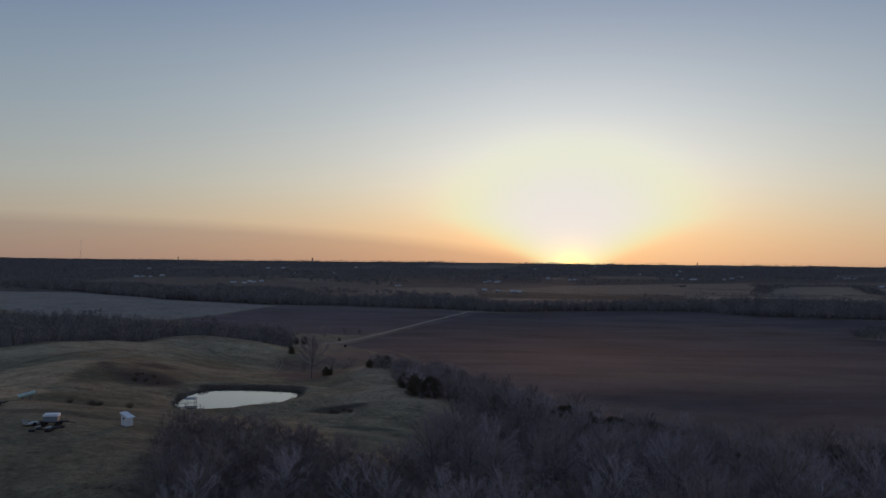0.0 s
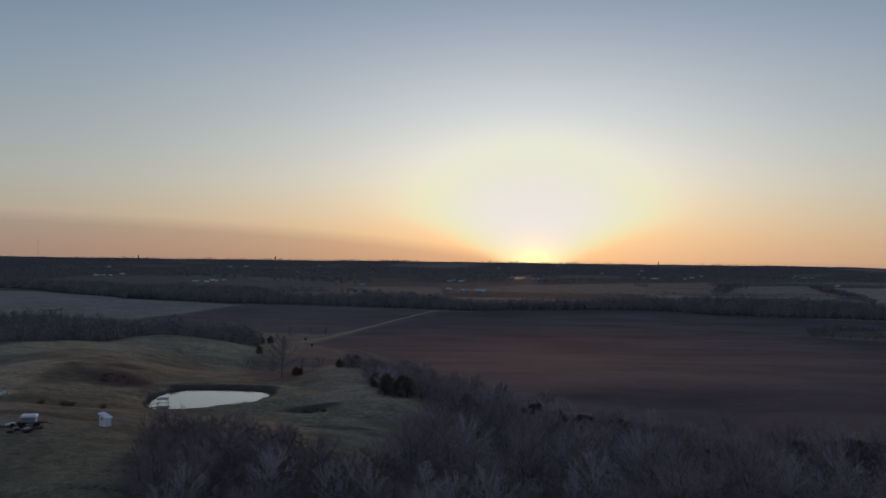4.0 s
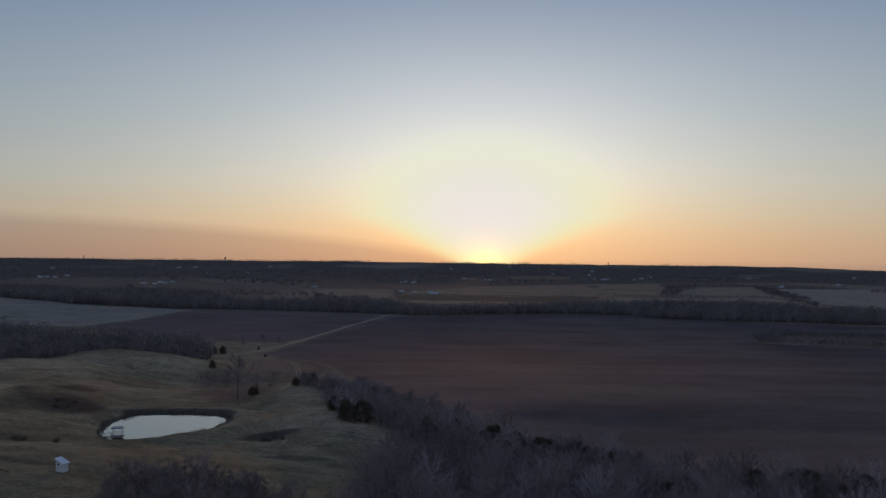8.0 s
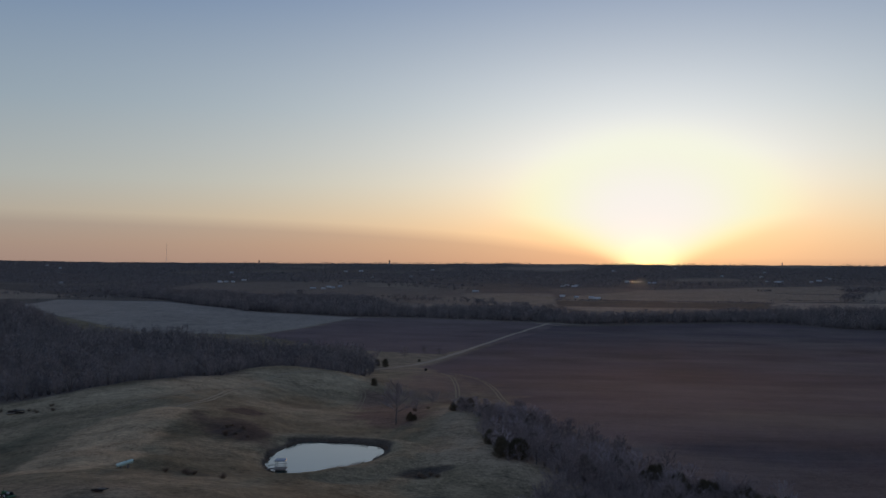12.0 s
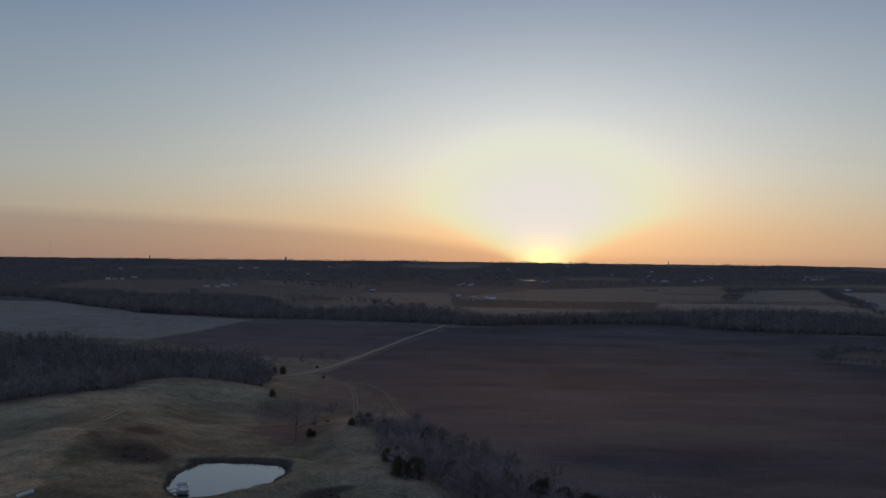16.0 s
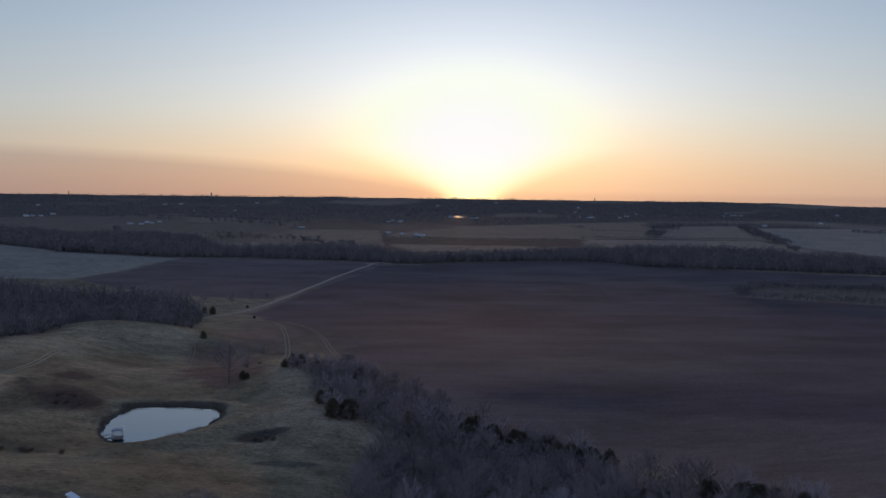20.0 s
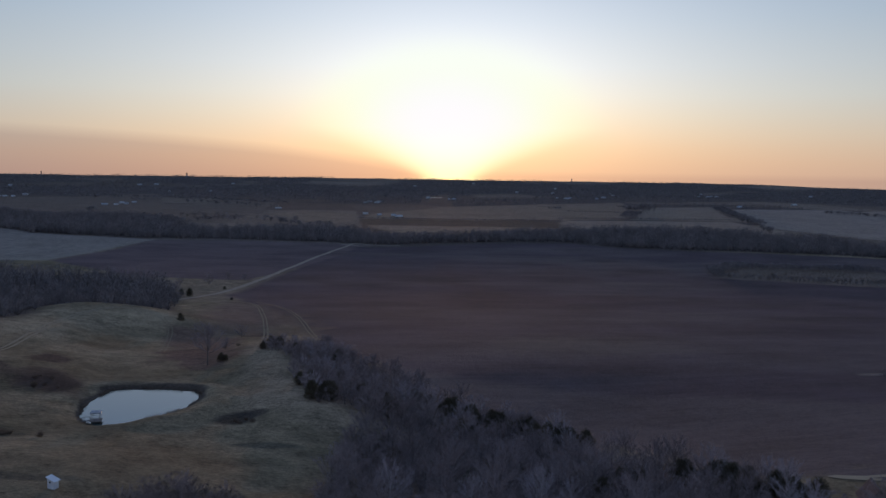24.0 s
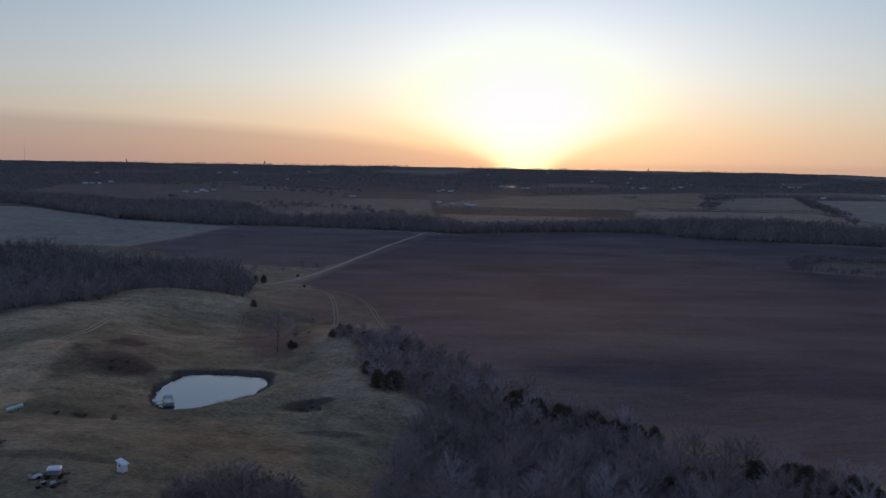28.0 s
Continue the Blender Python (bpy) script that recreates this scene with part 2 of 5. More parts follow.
SCRUB = twig_material("dry_scrub", (0.12, 0.088, 0.065), (0.26, 0.19, 0.135))
STEEL = material("galvanised_steel", (0.34, 0.41, 0.51), (0.47, 0.54, 0.63), 0.6, 9.0, 0.42, 0.55, 0.08, 0.5)
ROOFSTEEL = material("weathered_roof_steel", (0.19, 0.225, 0.28), (0.27, 0.305, 0.36), 0.5, 8.0, 0.5, 0.4, 0.08, 0.5)
WHITE = material("white_painted_metal", (0.66, 0.67, 0.68), (0.82, 0.82, 0.82), 0.8, 12.0, 0.5, 0.0, 0.08)
WOOD = material("weathered_planks", (0.16, 0.145, 0.13), (0.30, 0.27, 0.24), 1.5, 18.0, 0.85, 0.0, 0.25, vary=0.2)
DARK = material("dark_rusty_iron", (0.02, 0.018, 0.017), (0.07, 0.05, 0.04), 2.0, 15.0, 0.7, 0.3, 0.2)
GREENPAINT = material("green_machine_paint", (0.02, 0.09, 0.03), (0.04, 0.14, 0.05), 2.0, 12.0, 0.5, 0.0, 0.1)
REDPAINT = material("faded_red_paint", (0.17, 0.042, 0.035), (0.25, 0.07, 0.055), 1.0, 14.0, 0.7, 0.0, 0.15)
RUSTROOF = material("rust_brown_shingles", (0.075, 0.055, 0.055), (0.14, 0.10, 0.095), 0.7, 10.0, 0.85, 0.0, 0.3, vary=0.15)
RUBBER = material("black_rubber", (0.012, 0.012, 0.012), (0.03, 0.03, 0.03), 2.0, 20.0, 0.85, 0.0, 0.1)
GLASS = material("dark_window_glass", (0.02, 0.025, 0.03), (0.03, 0.035, 0.04), 1.0, 3.0, 0.12, 0.0, 0.0, 0.6)
LANEDIRT = material("lane_dirt", (0.26, 0.205, 0.155), (0.40, 0.32, 0.24), 0.15, 2.0, 0.95, 0.0, 0.2, 0.1)
HILLRUT = material("pale_worn_grass", (0.29, 0.228, 0.145), (0.41, 0.325, 0.215), 0.15, 2.0, 0.95, 0.0, 0.2, 0.1)
LANEGRASS = material("worn_grass", (0.200, 0.155, 0.098), (0.31, 0.24, 0.155), 0.15, 2.0, 0.95, 0.0, 0.2, 0.1)
CONCRETE = material("concrete", (0.30, 0.29, 0.27), (0.42, 0.41, 0.38), 0.8, 14.0, 0.9, 0.0, 0.2)
TANKPAINT = material("faded_pale_green_paint", (0.42, 0.55, 0.48), (0.58, 0.70, 0.63), 1.2, 12.0, 0.5, 0.0, 0.08)
PIPE = material("pale_pipe", (0.36, 0.37, 0.37), (0.5, 0.5, 0.49), 1.0, 10.0, 0.5, 0.2, 0.05)
SLATEROOF = material("grey_sheet_roof", (0.36, 0.38, 0.41), (0.52, 0.54, 0.56), 0.5, 7.0, 0.45, 0.3, 0.08)


# ---------------------------------------------------------------- mesh helpers
class Mesh:
    """Collects corners and faces of one mesh."""

    def __init__(self):
        self.v, self.f = [], []

    def face(self, *pts):
        i = len(self.v)
        self.v += [tuple(p) for p in pts]
        self.f.append(tuple(range(i, i + len(pts))))
        return self

    def box(self, x0, y0, z0, x1, y1, z1):
        i = len(self.v)
        self.v += [(x, y, z) for z in (z0, z1) for x, y in ((x0, y0), (x1, y0), (x1, y1), (x0, y1))]
        self.f += [tuple(i + k for k in q) for q in ((3, 2, 1, 0), (4, 5, 6, 7), (0, 1, 5, 4), (1, 2, 6, 5), (2, 3, 7, 6), (3, 0, 4, 7))]
        return self

    def bevel_box(self, x0, y0, z0, x1, y1, z1, b):
        """A box with its upright and upper edges cut off."""
        ring = lambda d: [(x0 + b + d, y0 + d), (x1 - b - d, y0 + d), (x1 - d, y0 + b + d), (x1 - d, y1 - b - d), (x1 - b - d, y1 - d), (x0 + b + d, y1 - d), (x0 + d, y1 - b - d), (x0 + d, y0 + b + d)]
        self.loft([[(x, y, z0) for x, y in ring(0)], [(x, y, z1 - b) for x, y in ring(0)], [(x, y, z1) for x, y in ring(b * 0.7)]], True)
        return self

    def loft(self, rings, caps=True):
        n = len(rings[0])
        i = len(self.v)
        for r in rings:
            self.v += [tuple(p) for p in r]
        for k in range(len(rings) - 1):
            for j in range(n):
                a, b = i + k * n + j, i + k * n + (j + 1) % n
                self.f.append((a, b, b + n, a + n))
        if caps:
            self.f.append(tuple(i + j for j in reversed(range(n))))
            self.f.append(tuple(i + (len(rings) - 1) * n + j for j in range(n)))
        return self

    def tube(self, p, q, r0, r1=None, n=8, caps=True):
        p, q = Vector(p), Vector(q)
        r1 = r0 if r1 is None else r1
        d = (q - p).normalized()
        a = d.orthogonal().normalized()
        b = d.cross(a)
        ring = lambda c, r: [c + (a * math.cos(t) + b * math.sin(t)) * r for t in (2 * math.pi * k / n for k in range(n))]
        return self.loft([ring(p, r0), ring(q, r1)], caps)

    def lathe(self, profile, n=32, x=0.0, y=0.0, caps=True):
        return self.loft([[(x + r * math.cos(2 * math.pi * k / n), y + r * math.sin(2 * math.pi * k / n), z) for k in range(n)] for r, z in profile], caps)


def part(name, mesh, mat, parent=None, label="", smooth=False, at=None):
    """One mesh object, under a thing or a part. mesh: a Mesh, or mesh data to be shared."""
    if isinstance(mesh, Mesh):
        me = bpy.data.meshes.new(name)
        me.from_pydata(mesh.v, [], mesh.f)
        me.materials.append(mat)
        if smooth:
            me.polygons.foreach_set("use_smooth", [True] * len(me.polygons))
        me.update()
    else:
        me = mesh
    ob = new(name, me)
    ob.parent = parent
    if at is not None:
        ob.matrix_basis = at
    return tagged(ob, label)


def thing(name, m, label, category, group="", kind=""):
    ob = new(name)
    ob.matrix_basis = m
    return tagged(ob, label, category, group, kind)


def fast_mesh(name, verts, tris, mat, tone=None):
    """A mesh of triangles from arrays."""
    me = bpy.data.meshes.new(name)
    verts, tris = np.asarray(verts, np.float32), np.asarray(tris, np.int32)
    me.vertices.add(len(verts)), me.loops.add(tris.size), me.polygons.add(len(tris))
    me.vertices.foreach_set("co", verts.ravel())
    me.loops.foreach_set("vertex_index", tris.ravel())
    me.polygons.foreach_set("loop_start", np.arange(0, tris.size, 3, dtype=np.int32))
    me.polygons.foreach_set("loop_total", np.full(len(tris), 3, np.int32))
    if tone is not None:
        a = me.attributes.new("tone", "FLOAT", "POINT")
        a.data.foreach_set("value", np.asarray(tone, np.float32))
    me.materials.append(mat)
    me.update()
    me.validate()
    return me


# ---------------------------------------------------------------- the lie of the land
def lattice(ix, iy, seed):
    h = np.sin(ix * 127.1 + iy * 311.7 + seed * 74.7) * 43758.5453
    return h - np.floor(h)


def value_noise(x, y, scale, seed=0):
    """Smooth noise from 0 to 1 with cells of that many metres."""
    x, y = np.asarray(x, float) / scale, np.asarray(y, float) / scale
    ix, iy = np.floor(x), np.floor(y)
    fx, fy = x - ix, y - iy
    fx, fy = fx * fx * (3 - 2 * fx), fy * fy * (3 - 2 * fy)
    a, b = lattice(ix, iy, seed), lattice(ix + 1, iy, seed)
    c, d = lattice(ix, iy + 1, seed), lattice(ix + 1, iy + 1, seed)
    return (a * (1 - fx) + b * fx) * (1 - fy) + (c * (1 - fx) + d * fx) * fy


def rough_noise(x, y, scale, seed=0):
    return value_noise(x, y, scale, seed) * 0.55 + value_noise(x, y, scale * 0.47, seed + 5) * 0.3 + value_noise(x, y, scale * 0.21, seed + 9) * 0.15


def smooth(a, b, t):
    t = np.clip((np.asarray(t, float) - a) / (b - a), 0, 1)
    return t * t * (3 - 2 * t)


def outline_distance(x, y, poly):
    """Metres to a closed outline, below zero inside."""
    x, y = np.asarray(x, float), np.asarray(y, float)
    best = np.full(x.shape, 1e9)
    inside = np.zeros(x.shape, bool)
    for (x0, y0), (x1, y1) in zip(poly, poly[1:] + poly[:1]):
        dx, dy = x1 - x0, y1 - y0
        t = np.clip(((x - x0) * dx + (y - y0) * dy) / (dx * dx + dy * dy + 1e-9), 0, 1)
        best = np.minimum(best, np.hypot(x - x0 - t * dx, y - y0 - t * dy))
        if y1 != y0:
            inside ^= ((y0 > y) != (y1 > y)) & (x < dx * (y - y0) / dy + x0)
    return np.where(inside, -best, best)


def line_distance(x, y, line):
    best = np.full(np.shape(x), 1e9)
    for (x0, y0), (x1, y1) in zip(line, line[1:]):
        dx, dy = x1 - x0, y1 - y0
        t = np.clip(((x - x0) * dx + (y - y0) * dy) / (dx * dx + dy * dy + 1e-9), 0, 1)
        best = np.minimum(best, np.hypot(x - x0 - t * dx, y - y0 - t * dy))
    return best


def rounded(poly, steps=5, closed=True):
    """A smooth line through the given points."""
    n = len(poly)
    out = []
    for i in range(n if closed else n - 1):
        p = [poly[(i + k) % n] if closed else poly[min(max(i + k, 0), n - 1)] for k in (-1, 0, 1, 2)]
        for s in range(steps):
            t = s / steps
            out.append(tuple(0.5 * (2 * p[1][c] + (p[2][c] - p[0][c]) * t + (2 * p[0][c] - 5 * p[1][c] + 4 * p[2][c] - p[3][c]) * t * t
                                    + (3 * p[1][c] - p[0][c] - 3 * p[2][c] + p[3][c]) * t ** 3) for c in (0, 1)))
    return out if closed else out + [poly[-1]]


WATER_Z = -0.6
POND = rounded([(-76.7, 228.5), (-72.8, 222.4), (-68.9, 222.5), (-63.7, 225.4), (-58.8, 230.4), (-55.2, 233.0), (-52.1, 238.9), (-50.2, 246.1), (-49.8, 253.4), (-52.4, 257.9), (-57.2, 260.1), (-63.3, 261.5), (-69.1, 261.8), (-74.8, 261.7), (-77.5, 258.9), (-78.8, 253.3), (-79.6, 246.2), (-79.3, 238.6)])
BASE_Y=[-5000,-600,0,110,170,230,300,420,540,640,980,1350,1900,2500,3500,4300,4650,4900]
BASE_Z=[20,8,9,9,6,1,-4,-10,-16,-20,-23,-18,-17,-13,3,33,48,42]
HILLS=[(-75,148,5,45,28,0),(-125,135,1.0,30,35,0),(-190,205,-1,40,50,0),(-125,292,4.8,32,32,0),(-165,342,9,30,36,0),(-152,402,7,24,32,0),(-128,452,9.3,38,22,0),
 (-72,420,-5,28,42,0),(-25,285,4,16,42,15),(-260,300,4,60,40,0),(-400,420,9,90,70,0),(-480,1120,8,220,160,0),(60,230,-9,60,60,0),(20,160,-4,50,50,0),
 (-115,236,5.0,17,40,13),(-92,430,1.8,30,30,0),(-40,350,3.0,14,30,0),(-16,238,5.0,18,18,0),(-112,138,-1.9,22,22,0)]


def land(x, y):
    """Height of the ground."""
    x, y = np.asarray(x, float), np.asarray(y, float)
    z = np.interp(np.where(y > 0, np.hypot(x * 0.6, y), y), BASE_Y, BASE_Z)
    for hx, hy, h, ax, ay, r in HILLS:
        c, s = math.cos(radians(r)), math.sin(radians(r))
        p, q = ((x - hx) * c + (y - hy) * s) / ax, (-(x - hx) * s + (y - hy) * c) / ay
        z = z + h * np.exp(-(p * p + q * q) / 2)
    d = np.hypot(x, y)
    near = smooth(620, 350, d) * (1 - 0.85 * smooth(14, -16, outline_distance(x, y, BROWN_NEAR)))
    z = z + (rough_noise(x, y, 38, 3) - 0.5) * 2.6 * near + (value_noise(x, y, 9, 4) - 0.5) * 0.5 * near
    z = z + (rough_noise(x, y, 420, 7) - 0.5) * (3 + 11 * smooth(2600, 3600, d)) * smooth(1300, 2600, d) * smooth(4600, 3800, d)
    z = z + (rough_noise(x, y, 260, 8) - 0.5) * 10 * smooth(4000, 4600, d)
    z = z - 4 * smooth(16, 33, np.degrees(np.arctan2(x, np.maximum(y, 1)))) * smooth(2300, 4300, d) * (y > 0)
    z = z + 34 * smooth(22, 44, np.degrees(np.arctan2(-x, np.maximum(y, 1)))) * smooth(2500, 4400, d) * (y > 0)
    w = outline_distance(x, y, POND) + (value_noise(x, y, 3.0, 11) - 0.5) * 1.2
    bank = WATER_Z + np.where(w < 0, w * 0.3, w * 0.30)
    k = smooth(15, 2, w)
    return z * (1 - k) + np.maximum(bank, WATER_Z - 1.5) * k


def height(x, y):
    return float(land(np.array([x]), np.array([y]))[0])


def rest(x, y, rz=0, sink=0.0):
    """A pose standing on the ground."""
    return pose(x, y, height(x, y) - sink, 0, 0, rz)


# land use: outlines in metres
STUBBLE = [(-900, 1533), (-667, 1489), (-525, 1292), (-371, 1131), (-248.1, 1101), (-272.2, 980), (-299.8, 873), (-417, 872), (-618, 1048), (-837, 1321)]
BROWN_NEAR = [(-4.1, 332), (23.9, 284.8), (38.9, 254.6), (55.6, 234.0), (77.4, 199.3), (91.2, 172.0), (181.9, 180.6), (455, 185.0), (835, 489), (776, 763), (580, 966), (487, 1011), (393, 1040), (322, 1075), (280.4, 1133), (176.7, 1127), (54.6, 1072), (16.7, 1058), (-1.8, 1086.4), (-38.8, 923.6), (-63.5, 782.4), (-80.7, 669.8), (-93.0, 607.5), (-72.2, 562.2), (-52.6, 506.7), (-42.4, 434.2), (-32.1, 346.2), (-25.6, 337.8)]
BROWN_FAR = [(-90.2, 713), (-41.9, 871), (-16.8, 976), (2.7, 1081), (-22.0, 1102), (-68.1, 1111), (-157.4, 1122), (-243.9, 1099), (-270.3, 976), (-297.0, 874), (-182.3, 740)]
VALLEY_GRASS = [(-138.0, 581), (-151.6, 717), (-90.2, 713), (-61.1, 776), (-64.9, 656), (-59.0, 549)]
LANE = rounded([(-124.3, 572.8), (-116.3, 588.1), (-105.3, 611.7), (-94.7, 647.9), (-83.8, 697.1), (-72.2, 767.8), (-57.9, 853.1), (-40.1, 958.5), (-16.8, 1055.4), (-1.8, 1110.2), (17.8, 1088.8), (52.7, 1085.8)], 4, False)
SPUR_LANE = [(-22.0, 1100), (5.9, 1069)]
HILL_TRACK = rounded([(-126.9, 289.4), (-127.1, 308.9), (-132.6, 352.4), (-135.3, 387.8), (-135.2, 415.3), (-129.9, 428.9), (-119.7, 441.7), (-108.9, 443.4), (-99.1, 436.3)], 4, False)
FLANK_TRACK = rounded([(-99.1, 436.3), (-92.2, 421.5), (-88.0, 393.2), (-81.4, 350.4)], 4, False)
SIDE_TRACK = rounded([(-152.5, 276.8), (-142.5, 314), (-139.1, 343), (-127.8, 378)], 4, False)
RING_TRACKS = [rounded([(-124.3, 572.8), (-98.3, 568.9), (-80.3, 569.1), (-65.0, 545.5), (-55.6, 494.8), (-48.0, 434.0), (-42.4, 367.4)], 4, False), rounded([(-67.2, 565.5), (-48.1, 531.6), (-34.4, 478.4), (-25.3, 419.4), (-17.9, 370.3), (-7.8, 334.8)], 4, False), rounded([(111.2, 165.4), (102.8, 171.4), (115.5, 167.4), (161.1, 167.9), (247.5, 174.0)], 4, False)]
DIRT = rounded([(-124.5, 192.0), (-132.0, 213.0), (-138.5, 236.0), (-142.0, 260.0), (-140.5, 281.0), (-130.5, 293.0), (-120.0, 279.0), (-112.0, 249.0), (-106.3, 221.0), (-105.7, 205.5), (-109.5, 188.0)])
SCAR = [(-118.6, 281.1), (-109.6, 273.7), (-103.0, 279.9), (-87.3, 270.4), (-83.9, 249.1), (-94.6, 252.0), (-105.2, 255.8), (-112.6, 260.1)]
HOLLOW = [(-93.7, 429.2), (-86.6, 426.6), (-76.2, 420.1), (-60.4, 410.5), (-46.7, 353.9), (-48.1, 329.4), (-50.7, 304.5), (-58.7, 303.0), (-68.4, 313.3), (-81.8, 358.6)]
YARD = [(-101.0, 110.8), (-111.9, 134.7), (-116.9, 150.6), (-166.9, 205.6), (-210.2, 222.4), (-241.1, 202.8), (-173.4, 142.7), (-124.3, 93.7)]
WOODS_WEST = [(-164.0, 341.3), (-181.3, 329.7), (-203.3, 314.4), (-242.4, 299.1), (-263.0, 303.0), (-300.0, 330.0), (-330.0, 350.0), (-356.0, 362.0), (-417.6, 359.3), (-521.0, 309.0), (-899.0, 498.0), (-1368.0, 1230.0), (-1314.0, 1473.0), (-1049.0, 1376.0), (-837.0, 1300.0), (-620.0, 1023.0), (-476.0, 858.0), (-373.0, 840.0), (-275.1, 752.0), (-188.7, 727.0), (-150.6, 681.0), (-125.2, 604.0), (-116.1, 565.0), (-104.4, 457.9), (-126.7, 453.7), (-157.6, 453.7), (-153.5, 376.3)]
CLEARING = [(-397, 422), (-538, 504), (-688, 673), (-816, 800), (-773, 901), (-633, 860), (-601, 778), (-595, 680), (-546, 592)]
BELT = [(-941, 1767), (-690, 1542), (-519, 1292), (-409, 1153), (-265.2, 1119), (-160.9, 1137), (-47.3, 1126), (25.9, 1099), (95.4, 1125), (207.3, 1156), (281.0, 1152), (322, 1092), (393, 1057), (487, 1029), (580, 989), (780, 792), (948, 785), (869, 955), (661, 1118), (618, 1243), (539, 1353), (427, 1351), (317, 1326), (185.5, 1260), (102.8, 1195), (12.7, 1232), (-12.0, 1300), (-56.2, 1340), (-160.5, 1304), (-231.7, 1261), (-249.1, 1327), (-290.9, 1476), (-354, 1614), (-422, 1678), (-581, 1679), (-750, 1829), (-940, 1915)]
# far fields beyond the creek: outline, colour
FAR_FIELDS = [([(-947, 2042), (-1055, 2594), (-807, 2703), (-652, 3023), (-476, 2278), (-236.6, 2350), (-186.8, 1855), (-327, 1804), (-536, 1721), (-799, 1871)], (0.165, 0.128, 0.102)),
              ([(-266.6, 1470), (-156.4, 1511), (-157.3, 1330), (-235.9, 1289)], (0.25, 0.195, 0.145)), ([(-175.1, 1856), (-113.2, 2015), (-4.8, 1879), (-5.0, 1590), (-73.1, 1477), (-105.0, 1678)], (0.24, 0.18, 0.13)),
              ([(15.7, 1482), (334, 1436), (363, 1370), (211.5, 1285), (56.7, 1227)], (0.255, 0.192, 0.14)), ([(6.0, 1680), (382, 1623), (339, 1445), (15.7, 1490)], (0.105, 0.078, 0.06)),
              ([(31.1, 1885), (233.7, 2293), (547, 2528), (822, 2668), (555, 1764), (397, 1687), (104.3, 1704), (11.3, 1696)], (0.235, 0.178, 0.13)), ([(382, 1630), (403, 1683), (689, 1692), (741, 1678), (678, 1232), (489, 1315), (389, 1381), (339, 1445)], (0.285, 0.222, 0.168)),
              ([(813, 2372), (1025, 2456), (766, 1736), (550, 1729)], (0.26, 0.205, 0.155)), ([(1019, 2311), (1336, 2326), (1226, 1585), (852, 1056), (749, 1252), (728, 1480), (807, 1741)], (0.30, 0.245, 0.20)),
              ([(-1567, 1760), (-1155, 1493), (-891, 1576), (-931, 1671), (-1643, 2252)], (0.27, 0.20, 0.145)), ([(-942, 1576), (-667, 1500), (-730, 1659), (-920, 1745)], (0.16, 0.12, 0.092)), ([(1261, 2167), (1601, 2431), (1597, 1795), (1278, 1479)], (0.27, 0.22, 0.175))]
SLOPE_WOOD = [(-42.1, 336.5), (-35.6, 325.4), (-30.1, 322.4), (-25.8, 305.5), (-23.4, 267.9), (-19.4, 257.0), (-17.9, 237.3), (-13.8, 233.6), (-6.8, 234.4), (-1.5, 234.8), (-0.5, 229.6), (-3.2, 216.7), (-6.4, 207.2), (-8.2, 194.3), (-8.6, 181.9), (-12.0, 140.0), (0.0, 122.0), (40.0, 112.0), (85.0, 122.0), (96.0, 140.0), (86.7, 149.8), (86.8, 164.3), (84.8, 173.9), (79.4, 190.3), (71.8, 205.7), (59.2, 209.3), (56.3, 222.1), (49.8, 245.3), (40.1, 260.9), (27.8, 281.4), (13.7, 305.0), (-2.6, 338.0), (-15.8, 370.4)]
FRONT_WOOD = [(-33.0, 85.0), (-36.5, 95.0), (-39.5, 105.0), (-42.0, 118.0), (-43.5, 131.0), (-43.0, 142.0), (-39.0, 149.5), (-34.5, 151.0), (-27.0, 148.0), (-21.5, 137.0), (-14.5, 131.0), (-8.0, 128.0), (4.0, 112.0), (30.0, 108.0), (60.0, 100.0), (60.0, 64.0), (-16.5, 58.0)]
CLUMP_EAST = [(315, 744), (340, 725), (400, 688), (480, 664), (509, 820), (384, 864), (336, 815)]


def mosaic(x, y):
    """Far farmland: tone of each field, and how wooded it is."""
    gx = x + 60 * (value_noise(x, y, 500, 21) - 0.5)
    gy = y + 160 * (value_noise(x, y, 500, 22) - 0.5)
    ix, iy = np.floor(gx / 210), np.floor(gy / 330)
    tone = lattice(ix, iy, 31)
    wood = rough_noise(x, y, 520, 23) + smooth(2200, 3600, y) * 0.13 - smooth(1700, 1200, y) * 0.1 + (lattice(ix, iy, 33) > 0.80) * 0.10
    return tone, wood


